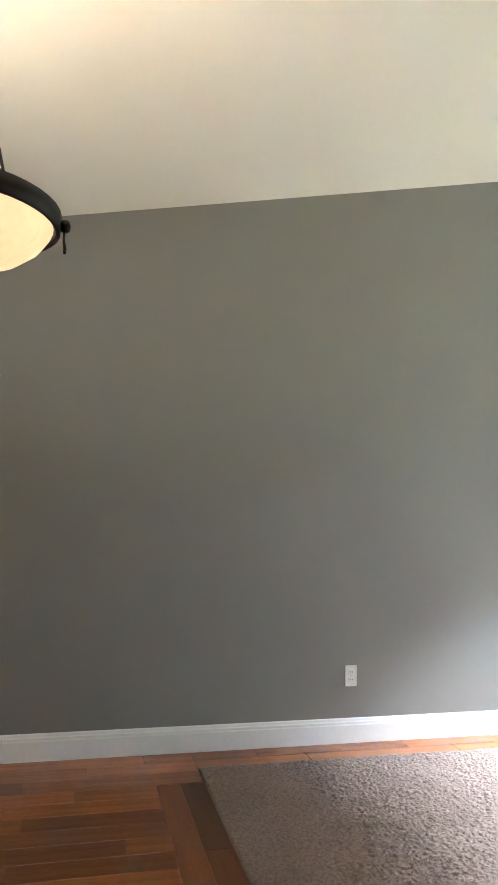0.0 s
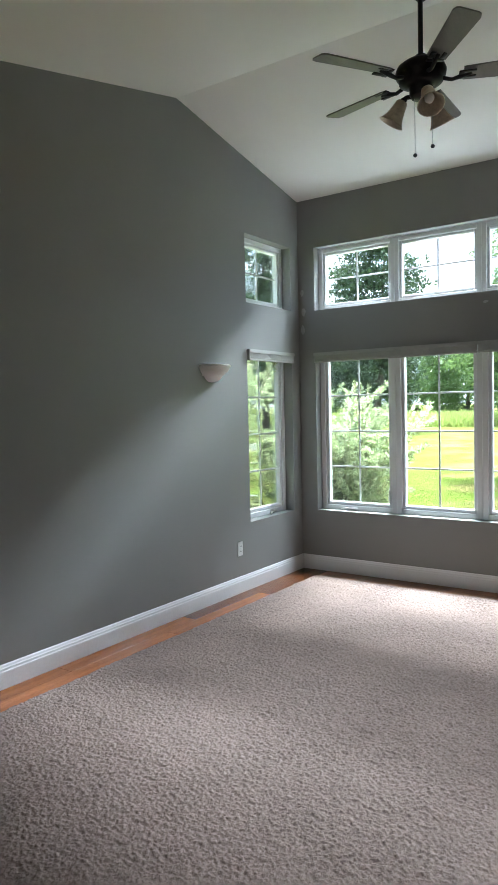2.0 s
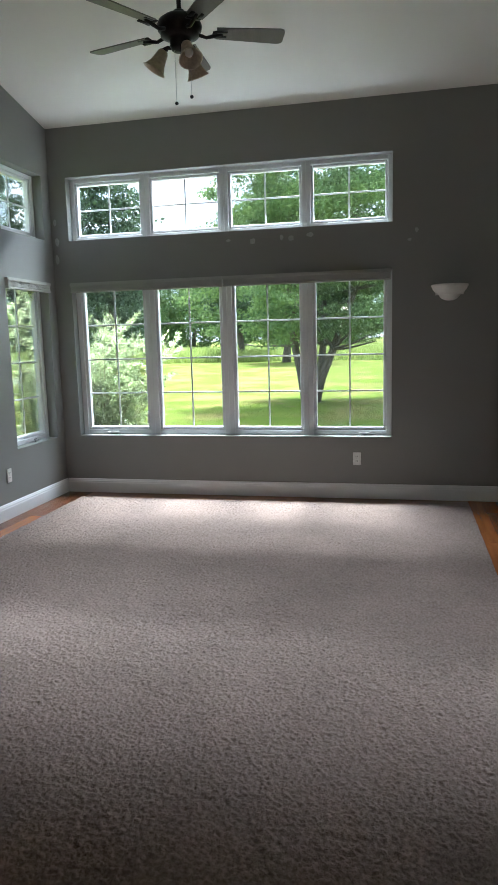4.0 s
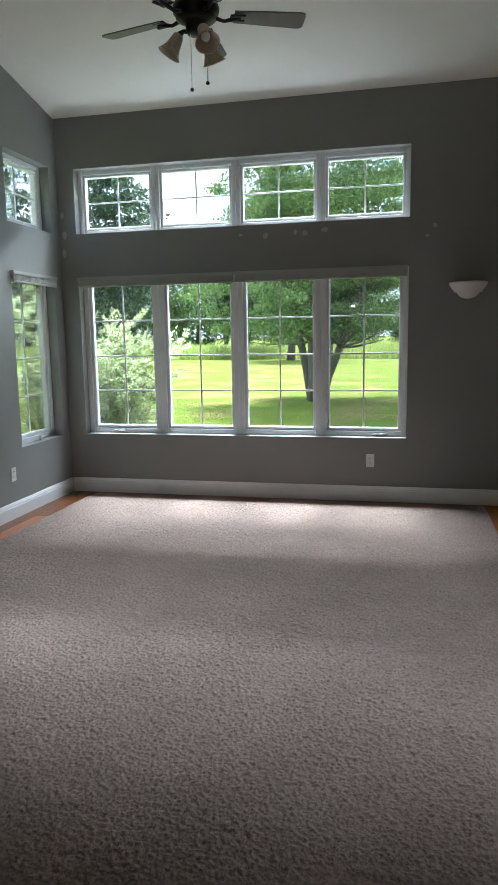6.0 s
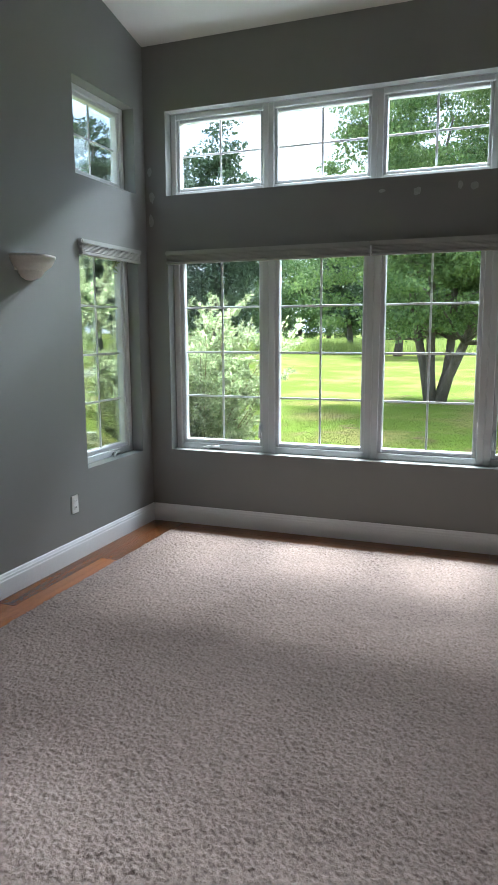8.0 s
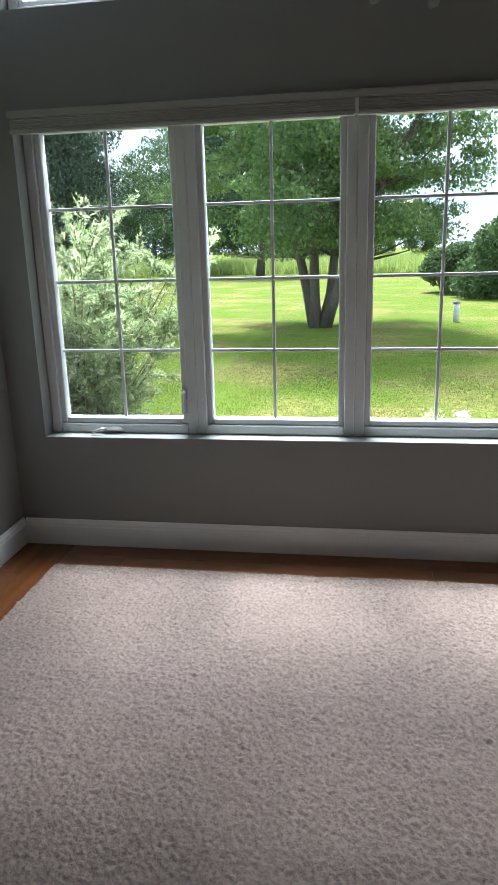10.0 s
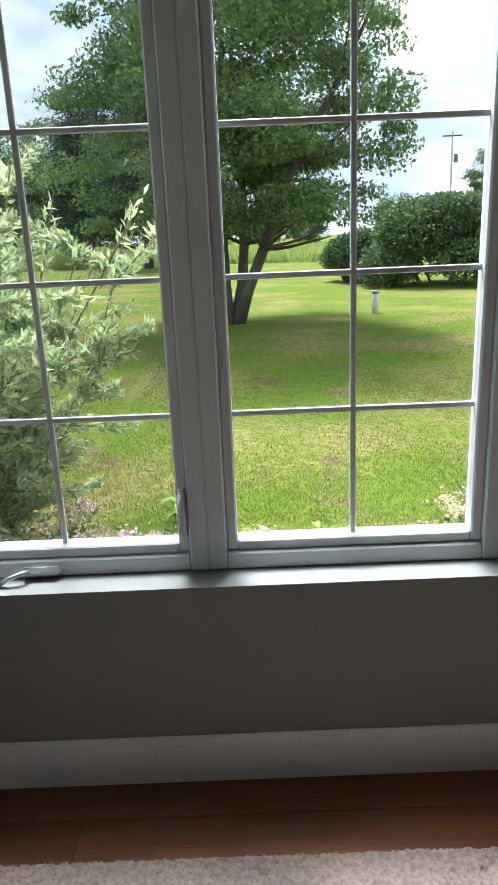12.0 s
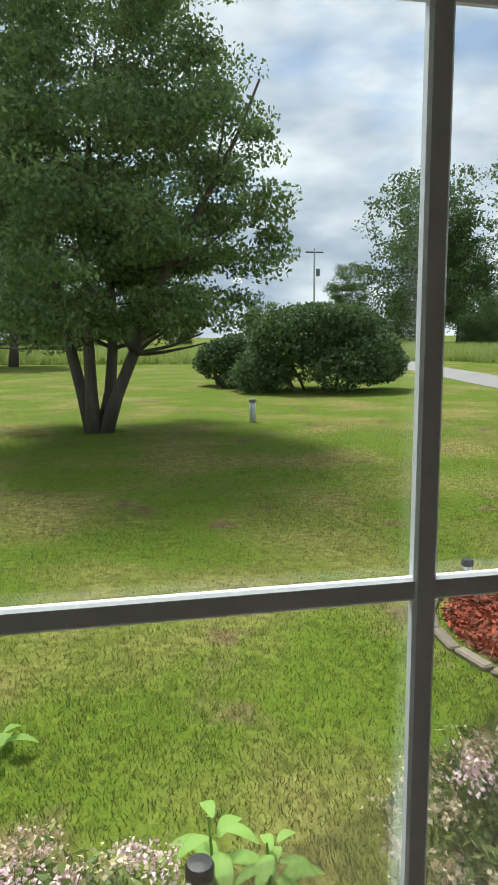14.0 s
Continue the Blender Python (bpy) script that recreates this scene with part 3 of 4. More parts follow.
def ceiling_fan(x, y):
    root = empty("ceiling_fan", (x, y, 3.33), "dark bronze five-blade ceiling fan with three glass shades", "ceiling fan")
    top = ceil_z(x) - 3.33
    lean = pose(0, 0, top, 0, -math.degrees(math.atan(SLOPE)), 0)
    part("canopy", lathe([(0.001, 0.0), (0.078, 0.0), (0.080, -0.022), (0.072, -0.030), (0.070, -0.042), (0.040, -0.075), (0.020, -0.098), (0.001, -0.10)], 24, m=lean), BRONZE, root, "", True)
    part("downrod", tube([(0, 0, top - 0.06), (0, 0, 0.10)], 0.0135, 12), BRONZE, root, "", True)
    part("motor_housing", lathe([(0.001, 0.125), (0.03, 0.122), (0.04, 0.10), (0.09, 0.085), (0.125, 0.06), (0.135, 0.035), (0.130, 0.01), (0.115, -0.005), (0.115, -0.02), (0.08, -0.035), (0.062, -0.045), (0.060, -0.085), (0.05, -0.10), (0.001, -0.105)], 32), BRONZE, root, "", True)
    for k in range(5):
        r = Matrix.Rotation(radians(4 + 72 * k), 4, "Z")
        bm = tube([(0.10, 0, -0.005), (0.16, 0, -0.022), (0.20, 0.0, -0.012), (0.26, 0, 0.0)], [0.012, 0.010, 0.012, 0.008], 8)
        box(bm, 0.205, 0.285, -0.045, -0.018, -0.006, 0.001, 0.003)
        box(bm, 0.205, 0.285, 0.018, 0.045, -0.006, 0.001, 0.003)
        box(bm, 0.195, 0.225, -0.045, 0.045, -0.007, 0.0, 0.003)
        bm.transform(r)
        arm = part("blade_arm", bm, BRONZE, root, "scrolled dark metal arm", True)
        bm = bmesh.new()
        outline = [(0.22, -0.050), (0.605, -0.068), (0.627, -0.060), (0.635, -0.045), (0.635, 0.045), (0.627, 0.060), (0.605, 0.068), (0.22, 0.050)]
        lo = [bm.verts.new((px, py, 0.002)) for px, py in outline]
        hi = [bm.verts.new((px, py, 0.009)) for px, py in outline]
        bm.faces.new(lo[::-1])
        bm.faces.new(hi)
        for i in range(len(outline)):
            j = (i + 1) % len(outline)
            bm.faces.new((lo[i], lo[j], hi[j], hi[i]))
        bm.transform(r @ Matrix.Rotation(radians(-12), 4, "X"))
        part("blade", bm, BLADE, root, "flat grey-brown wooden blade")
    for a in (100, 218, 338):
        r = Matrix.Rotation(radians(a), 4, "Z")
        bm = tube([(0.04, 0, -0.085), (0.075, 0, -0.082), (0.098, 0, -0.10)], [0.012, 0.012, 0.02], 10)
        bm.transform(r)
        part("lamp_arm", bm, BRONZE, root, "", True)
        tilt = r @ pose(0.098, 0, -0.098, 0, -32, 0)
        sh = lathe([(0.024, 0.0), (0.032, -0.010), (0.038, -0.045), (0.046, -0.08), (0.062, -0.115), (0.072, -0.125), (0.069, -0.124), (0.058, -0.112), (0.042, -0.08), (0.034, -0.045), (0.028, -0.012)], 24, m=tilt)
        shade_ob = part("glass_shade", sh, SHADE_GLASS, root, "bell-shaped tea-stained glass shade", True)
        part("bulb", lathe([(0.001, -0.02), (0.012, -0.025), (0.024, -0.06), (0.026, -0.078), (0.016, -0.096), (0.001, -0.10)], 14, m=tilt), PLATE, shade_ob, "", True)
    for px, py, ln in ((-0.015, 0.03, 0.30), (0.02, -0.055, 0.26)):
        ch = part("pull_chain", tube([(px, py, -0.09), (px, py, -0.09 - ln)], 0.0016, 6), CHROME, root)
        part("pull_knob", lathe([(0.001, 0.0), (0.008, -0.004), (0.012, -0.012), (0.008, -0.020), (0.001, -0.023)], 12, m=Matrix.Translation((px, py, -0.088 - ln))), BLACK, ch, "", True)
    return root


ceiling_fan(3.225, 2.79)


def pendant(x, y, z):
    root = empty("pendant_lamp", (x, y, z), "bowl pendant lamp with amber glass and dark rim", "pendant lamp")
    R = 0.205
    part("glass_bowl", lathe([(R, 0.0), (R * 0.97, -0.02), (R * 0.86, -0.055), (R * 0.66, -0.088), (R * 0.36, -0.108), (0.001, -0.115)], 40), AMBER, root, "amber alabaster glass bowl", True)
    part("rim", lathe([(R + 0.002, -0.022), (R + 0.012, -0.018), (R + 0.013, 0.022), (R + 0.003, 0.026), (R - 0.004, 0.012), (R - 0.004, -0.012), (R + 0.002, -0.016)], 40), BRONZE, root, "dark metal rim", True)
    for k in range(3):
        r = Matrix.Rotation(radians(2 + 120 * k), 4, "Z")
        bm = lathe([(0.001, 0.016), (0.010, 0.012), (0.013, 0.0), (0.010, -0.012), (0.001, -0.016)], 10, m=Matrix.Translation((R + 0.022, 0, 0.0)))
        for s in (-0.012, 0.012):
            tube([(R + 0.02, 0, -0.008), (R + 0.02, s * 0.6, -0.035), (R + 0.024, s, -0.062)], [0.003, 0.003, 0.004], 6, bm)
        bm.transform(r)
        part("rim_knot", bm, BRONZE, root, "", True)
        bm = tube([(R + 0.002, 0, 0.012), (0.02, 0, 0.42)], 0.004, 6)
        bm.transform(r @ Matrix.Rotation(radians(60), 4, "Z"))
        part("suspension_rod", bm, BRONZE, root)
    bulb = new("pendant_bulb", bpy.data.lights.new("pendant_bulb", "POINT"))
    bulb.data.energy, bulb.data.color, bulb.data.shadow_soft_size = 2.2, (1.0, 0.84, 0.62), 0.06
    bulb.location = (x, y, z + 0.02)
    part("stem", tube([(0, 0, 0.41), (0, 0, ceil_z(x) - z - 0.02)], 0.008, 8), BRONZE, root)
    part("canopy", lathe([(0.001, 0.02), (0.06, 0.0), (0.055, -0.02), (0.001, -0.03)], 16, m=Matrix.Translation((0, 0, ceil_z(x) - z))), BRONZE, root, "", True)
    return root


pendant(-0.777, 2.50, 1.973)

# pale spots on the wall between the window rows, the last three by the corner
for k, (y, z, w, h) in enumerate(((3.06, 2.42, 0.025, 0.015), (2.83, 2.40, 0.03, 0.035), (2.56, 2.42, 0.02, 0.03), (2.47, 2.41, 0.03, 0.03), (2.30, 2.43, 0.035, 0.025), (1.42, 2.34, 0.022, 0.016), (1.36, 2.42, 0.02, 0.03), (4.805, 2.68, 0.022, 0.04), (4.79, 2.50, 0.028, 0.05), (4.80, 2.33, 0.024, 0.06))):
    bm = bmesh.new()
    ring = [bm.verts.new((WX - 0.0012, y + w * (0.6 + 0.4 * random.random()) * math.cos(a * 0.6283), z + h * (0.6 + 0.4 * random.random()) * math.sin(a * 0.6283))) for a in range(10)]
    bm.faces.new(ring)
    ex = bmesh.ops.extrude_face_region(bm, geom=bm.faces[:])
    bmesh.ops.translate(bm, verts=[v for v in ex["geom"] if isinstance(v, bmesh.types.BMVert)], vec=(0.002, 0, 0))
    bmesh.ops.recalc_face_normals(bm, faces=bm.faces[:])
    ob = part("pale_spot", bm, PATCH, wall_e)

# ---- outdoors ----
S = 900
tagged(mesh_object("ground", boxed(-S, S, -S, S, GROUND - 0.3, GROUND), LAWN), "mown green lawn with drier patches", "lawn", kind="structure")


def limb(p, d, length, r0, r1, bends, rnd):
    pts, q, v = [Vector(p)], Vector(p), Vector(d).normalized()
    for i in range(bends):
        v = (v + Vector((rnd.uniform(-1, 1), rnd.uniform(-1, 1), rnd.uniform(-0.3, 0.6))) * 0.16).normalized()
        q = q + v * length / bends
        pts.append(q.copy())
    return pts, [r0 + (r1 - r0) * i / bends for i in range(bends + 1)]


def tree(name, loc, label, height, crown_r, base, stems, leaf_mat, leaf, n_clumps, per, seed, spread=0.25, clump=0.7, droop=0.3, squash=0.55, trunk_r=0.2, taper=0.5, skirt=0.55, group=""):
    rnd, rg = random.Random(seed), np.random.default_rng(seed)
    root = empty(name, loc, label, "tree", group)
    bm = bmesh.new()
    tips = []
    for k in range(stems):
        a = 2 * math.pi * k / max(stems, 1) + 0.9
        out = spread if stems > 1 else 0.03
        off = 0.22 * trunk_r / 0.2 if stems > 1 else 0
        pts, rad = limb((off * math.cos(a), off * math.sin(a), -0.05), (out * math.cos(a), out * math.sin(a), 1), height * (0.85 if stems == 1 else 0.58), trunk_r, trunk_r * 0.15, 8, rnd)
        rad[0] *= 1.25
        tube(pts, rad, 10, bm)
        for _ in range(14):
            i = rnd.randint(2, 7)
            b = rnd.uniform(0, 2 * math.pi)
            lp, lr = limb(pts[i], (math.cos(b), math.sin(b), rnd.uniform(0.0, 0.5)), crown_r * rnd.uniform(0.4, 0.72) * (1.15 - 0.09 * i), rad[i] * 0.45, 0.012, 5, rnd)
            tube(lp, lr, 6, bm)
            tips += lp[2:]
    part("trunk", bm, BARK, root, "furrowed grey trunk and limbs", True)
    cen = []
    tp = np.array([tuple(t) for t in tips])
    while len(cen) < n_clumps:
        u = rg.uniform(-1, 1, 3)
        rr = np.hypot(u[0], u[1])
        zc = (u[2] + 1) / 2
        edge = (1 - taper * zc ** 1.4) * (skirt + (1 - skirt) * min(1, zc * 4)) * (0.8 + 0.2 * math.sin(5 * math.atan2(u[1], u[0]) + seed + 3 * zc))
        if rr > edge or rr < 0.3 * edge:
            continue
        cen.append((u[0] * crown_r, u[1] * crown_r, base + zc * (height - base)))
    cen = np.array(cen)
    if len(tp):
        pick = rg.integers(0, len(tp), n_clumps // 3)
        keep = tp[pick] + rg.normal(size=(len(pick), 3)) * 0.25
        keep = keep[keep[:, 2] > base]
        cen = np.concatenate([cen, keep])
    c = np.repeat(cen, per, 0)
    ball = rg.normal(size=c.shape)
    ball /= np.linalg.norm(ball, axis=1, keepdims=True)
    size = np.repeat(rg.uniform(0.55, 1.25, (len(cen), 1)), per, 0)
    c = c + ball * rg.uniform(0, 1, (len(c), 1)) ** 0.5 * size * (1.75 * clump * np.array([1, 1, squash]))
    c[:, 2] -= 0.12 * np.hypot(ball[:, 0], ball[:, 1]) * clump
    v, f = leaf_quads(c, leaf, leaf * 0.55, rg, droop)
    array_mesh("crown", v, f, leaf_mat, root)
    return root


tree("shade_tree", (18.9, 4.06, GROUND), "broad dark-green tree with three splayed trunks", 12.0, 3.9, 1.9, 4, LEAF_OAK, 0.105, 330, 300, 11, spread=0.29, clump=0.40, droop=0.6, squash=0.42, trunk_r=0.135, taper=0.35, skirt=0.85)
pine = dict(leaf_mat=LEAF_PINE, leaf=0.30, n_clumps=260, per=70, clump=0.75, droop=0.5, squash=0.4, trunk_r=0.28, taper=0.75)
for k, (x, y, h, r, b) in enumerate(((44, 21.5, 17, 5.0, 2.2), (52, 10.2, 16, 4.2, 2.4), (40, 28, 16, 5.5, 2.0), (60, 15.5, 13, 4.0, 2.5))):
    tree("pine_tree", (x, y, GROUND), "dark blue-green pine standing past the lawn", h, r, b, 1, seed=30 + k, group="pines", **pine)
far = dict(leaf_mat=LEAF_FAR, leaf=0.42, n_clumps=240, per=60, clump=1.05, droop=0.3, trunk_r=0.35, taper=0.22)
protos = [tree("far_tree", p, "tall leafy tree at the edge of the field", h, r, b, 1, seed=50 + k, group="field edge trees", **far) for k, (p, h, r, b) in enumerate((((76, -29.5, GROUND), 18.5, 7.4, 3.6), ((70, -40, GROUND), 20, 7.0, 2.0), ((92, 30, GROUND), 13, 7.0, 0.8)))]
spots = [(62, -33, 0.45, 1), (66, -37, 0.5, 2), (85, -24, 0.5, 1), (105, 44, 1.0, 2), (108, 20, 0.8, 2), (100, 8, 0.7, 2), (112, -6, 0.6, 2), (95, 58, 1.1, 2), (84, 72, 1.1, 2), (120, 33, 1.1, 0), (118, -20, 0.55, 2), (70, -52, 0.9, 1), (58, 62, 1.0, 2), (50, -48, 0.8, 1), (80, 45, 0.75, 2), (98, -45, 0.8, 0), (101, 14, 0.55, 2), (104, 26, 0.6, 2), (99, 36, 0.6, 2), (106, 1, 0.55, 2), (97, 48, 0.6, 2), (110, 12, 0.7, 2), (90, -34, 0.55, 2), (86, -44, 0.6, 2), (66, -30, 0.3, 2), (74, -35, 0.35, 2), (72, -46, 0.4, 2)]
for k, (x, y, sc, p) in enumerate(spots):
    ob = copy_thing(protos[p], pose(x, y, GROUND, 0, 0, 47 * k))
    ob.scale = (sc, sc, sc)


def bush(name, loc, label, rx, ry, h, mat, leaf, count, seed, lumps=26):
    rg = np.random.default_rng(seed)
    root = empty(name, loc, label, "bush")
    bm = bmesh.new()
    rnd = random.Random(seed)
    for k in range(10):
        a = rnd.uniform(0, 6.28)
        pts, rad = limb((0.3 * rx * math.cos(a), 0.3 * ry * math.sin(a), -0.05), (rx * 0.5 * math.cos(a), ry * 0.5 * math.sin(a), h), h * 0.8, 0.05, 0.012, 4, rnd)
        tube(pts, rad, 6, bm)
    part("stems", bm, TWIG, root)
    a = rg.uniform(0, 2 * math.pi, lumps)
    e = rg.uniform(0.0, 1.0, lumps)
    cen = np.stack([np.cos(a) * np.cos(e * 1.3) * rx * 0.72, np.sin(a) * np.cos(e * 1.3) * ry * 0.72, 0.12 * h + np.sin(e * 1.45) * h * 0.66], 1)
    n = count // lumps
    d = rg.normal(size=(lumps, n, 3))
    d /= np.linalg.norm(d, axis=2, keepdims=True)
    rad = rg.uniform(0.75, 1.05, (lumps, n, 1)) * np.array([rx, ry, h * 0.7]) * 0.33
    p = (cen[:, None] + d * rad).reshape(-1, 3)
    p = p[p[:, 2] > 0.02]
    v, f = leaf_quads(p, leaf, leaf * 0.6, rg, 0.2)
    array_mesh("foliage", v, f, mat, root)
    return root


bush("lilac_bush", (27.6, -3.1, GROUND), "wide rounded dark-green lilac bush on the lawn", 2.3, 3.0, 2.95, LEAF_BUSH, 0.14, 42000, 3, 40)
bush("lilac_bush", (30.5, -0.5, GROUND), "smaller dark bush beside the lilac", 1.5, 1.5, 1.9, LEAF_BUSH, 0.16, 9000, 4)


def strip(name, pts, width_vec, z, mat, label, category):
    bm = bmesh.new()
    lo = [bm.verts.new((x, y, z)) for x, y in pts]
    hi = [bm.verts.new((x + width_vec[0], y + width_vec[1], z)) for x, y in pts]
    for i in range(len(pts) - 1):
        bm.faces.new((lo[i], hi[i], hi[i + 1], lo[i + 1]))
    ex = bmesh.ops.extrude_face_region(bm, geom=bm.faces[:])
    bmesh.ops.translate(bm, verts=[v for v in ex["geom"] if isinstance(v, bmesh.types.BMVert)], vec=(0, 0, -0.1))
    bmesh.ops.recalc_face_normals(bm, faces=bm.faces[:])
    return tagged(mesh_object(name, bm, mat), label, category, kind="structure")


strip("road", [(60, -15.6), (35.5, -10.75), (29, -9.5), (23.35, -8.55), (12, -6.9)], (-0.5, -2.6), GROUND + 0.012, GRAVEL, "pale gravel drive crossing the lawn", "driveway")


def blades_mesh(name, p, h, w, mat, rg, label, category, lean=0.45):
    n = len(p)
    a = rg.uniform(0, 2 * math.pi, n)
    hh = h * rg.uniform(0.5, 1.25, (n, 1))
    side = np.stack([np.cos(a), np.sin(a), 0 * a], 1) * w / 2
    tip = p + np.concatenate([rg.normal(size=(n, 2)) * lean * hh, hh], 1)
    v = np.stack([p - side, p + side, tip], 1).reshape(-1, 3)
    ob = array_mesh(name, v, np.arange(3 * n).reshape(n, 3), mat)
    return tagged(ob, label, category, kind="stuff")


rg = np.random.default_rng(8)
n = 420000
r = 6.2 + 13 * rg.uniform(0, 1, n) ** 1.7
y = 3.0 + rg.uniform(-1, 1, n) * (2.2 + (r - 5) * 0.75)
dry = np.sin(r * 1.9 + 2 * np.sin(y * 1.3)) * np.cos(y * 1.7) * 0.5 + 0.5
keep = rg.uniform(0, 1, n) < 0.35 + 0.65 * dry
p = np.stack([r, y, np.full(n, GROUND)], 1)[keep]
blades_mesh("lawn_grass", p, 0.030, 0.0045, BLADES, rg, "short uneven lawn grass blades", "grass")
n = 110000
x = rg.uniform(50, 74, n)
y = rg.uniform(-30, 60, n)
m_ = x > 52 + 3 * np.sin(y * 0.11)
blades_mesh("field_grass", np.stack([x, y, np.full(n, GROUND)], 1)[m_], 1.05, 0.09, TALL, rg, "pale tall field grass beyond the lawn", "grass", 0.38)
n = 30000
x = rg.uniform(40, 58, n)
y = rg.uniform(-42, -19.5, n)
blades_mesh("field_grass", np.stack([x, y, np.full(n, GROUND)], 1), 0.9, 0.08, TALL, rg, "pale tall grass beside the drive", "grass", 0.38)


def willow(loc, height, radius, stems, seed, label):
    rnd, rg = random.Random(seed), np.random.default_rng(seed)
    root = empty("willow_shrub", loc, label, "shrub", "willow shrubs")
    bm = bmesh.new()
    cen, way = [], []
    for k in range(stems):
        a = rnd.uniform(0, 6.28)
        s = rnd.uniform(0.1, 1.0)
        ln = height * rnd.uniform(0.6, 1.05)
        pts, rad = limb((0.12 * math.cos(a), 0.12 * math.sin(a), -0.03), (s * radius * 0.8 * math.cos(a), s * radius * 0.8 * math.sin(a), height * 0.8), ln, 0.012, 0.003, 7, rnd)
        tube(pts, rad, 5, bm)
        shoots = [pts]
        for _ in range(7):
            i = rnd.randint(1, 6)
            b = rnd.uniform(0, 6.28)
            sp, sr = limb(pts[i], (math.cos(b), math.sin(b), rnd.uniform(0.0, 0.9)), rnd.uniform(0.25, 0.55), 0.005, 0.0015, 4, rnd)
            tube(sp, sr, 4, bm)
            shoots.append(sp)
        for sh in shoots:
            for p, q in zip(sh, sh[1:]):
                for _ in range(15):
                    c = p.lerp(q, rnd.random())
                    cen.append((c.x, c.y, c.z))
                    way.append(tuple((q - p).normalized()))
    part("stems", bm, TWIG, root)
    cen, way = np.array(cen), np.array(way)
    cen = np.repeat(cen, 2, 0)
    way = np.repeat(way, 2, 0)
    side = rg.normal(size=cen.shape)
    side /= np.linalg.norm(side, axis=1, keepdims=True)
    d = way * 0.7 + side * 0.8
    v, f = leaf_quads(cen + side * 0.028, 0.066, 0.016, rg, 0.0, d)
    array_mesh("foliage", v, f, LEAF_WILLOW, root)
    return root


willow((6.95, 5.35, GROUND), 2.2, 1.3, 120, 21, "pale variegated willow shrub outside the window corner")
willow((5.3, 6.35, GROUND), 2.8, 1.1, 90, 22, "pale variegated willow shrub outside the side window")


def spirea(loc, radius, height, seed, heads, label):
    rnd, rg = random.Random(seed), np.random.default_rng(seed)
    root = empty("spirea_shrub", loc, label, "shrub", "spirea shrubs")
    bm = bmesh.new()
    leaves, tops = [], []
    for k in range(heads):
        a, s = rnd.uniform(0, 6.28), math.sqrt(rnd.random())
        e = Vector((s * radius * math.cos(a), s * radius * math.sin(a), height * (1 - 0.55 * s * s) * rnd.uniform(0.75, 1.08)))
        p0 = Vector((e.x * 0.25, e.y * 0.25, -0.02))
        mid = p0.lerp(e, 0.55) + Vector((0, 0, 0.08 * height))
        tube([p0, mid, e], [0.005, 0.0035, 0.002], 4, bm)
        for i in range(48):
            t = rnd.uniform(0.2, 0.97)
            c = (p0.lerp(mid, t * 2) if t < 0.5 else mid.lerp(e, t * 2 - 1))
            leaves.append((c.x, c.y, c.z))
        tops.append(e)
    part("stems", bm, TWIG, root)
    c = np.array(leaves) + rg.normal(size=(len(leaves), 3)) * 0.025
    v, f = leaf_quads(c, 0.05, 0.020, rg, 0.0)
    array_mesh("foliage", v, f, LEAF_SPIREA, root)
    for mat, share in ((PETAL_PINK, 0), (PETAL_CREAM, 1)):
        cs = []
        for k, e in enumerate(tops):
            if k % 3 or (k % 6 == 0) != (share == 0):
                continue
            rad = rnd.uniform(0.024, 0.042)
            m = 110
            q = rg.normal(size=(m, 3)) * np.array([rad, rad, rad * 0.4]) + np.array(tuple(e))
            cs.append(q)
        v, f = leaf_quads(np.concatenate(cs), 0.018, 0.015, rg, 0.0)
        tagged(array_mesh("flower_heads", v, f, mat, root), "pink flower clusters" if share == 0 else "cream fading flower clusters", kind="stuff")
    return root


for k, (x, y, r, h, n) in enumerate(((6.75, 4.0, 0.55, 0.45, 120), (6.35, 3.75, 0.45, 0.47, 90), (6.45, 4.6, 0.5, 0.7, 90), (6.75, 2.45, 0.55, 0.74, 130), (6.35, 2.2, 0.5, 0.72, 110), (6.8, 1.6, 0.5, 0.75, 90), (6.25, 3.35, 0.30, 0.45, 50), (6.6, 0.9, 0.5, 0.7, 70))):
    spirea((x, y, GROUND), r, h, 60 + k, n, "low spirea shrub with pink and cream flowers")


def broad_plant(loc, height, count, seed, size):
    rnd = random.Random(seed)
    root = empty("broadleaf_plant", loc, "young broad-leaved plant with bright green leaves", "plant")
    part("stem", tube([(0, 0, -0.02), (0.01, 0.01, height * 0.6), (0.0, 0.02, height)], [0.008, 0.006, 0.004], 6), LEAF_BROAD, root)
    for k in range(count):
        a = 2.4 * k + rnd.uniform(-0.3, 0.3)
        z = height * (0.35 + 0.65 * k / count)
        ln = size * rnd.uniform(0.75, 1.15) * (1.1 - 0.4 * k / count)
        bm = bmesh.new()
        rows_ = []
        for i in range(7):
            t = i / 6
            w = 0.42 * ln * math.sin(math.pi * min(1, t * 0.93 + 0.05)) ** 0.8 * 0.5
            xx = 0.02 + ln * t
            zz = z + ln * (0.35 * t - 0.55 * t * t)
            rows_.append([bm.verts.new((xx, -w, zz + w * 0.35)), bm.verts.new((xx, 0, zz)), bm.verts.new((xx, w, zz + w * 0.35))])
        for r0, r1 in zip(rows_, rows_[1:]):
            for j in range(2):
                bm.faces.new((r0[j], r1[j], r1[j + 1], r0[j + 1]))
        bm.transform(Matrix.Rotation(a, 4, "Z"))
        part("leaf", bm, LEAF_BROAD, root, "", True)
    return root


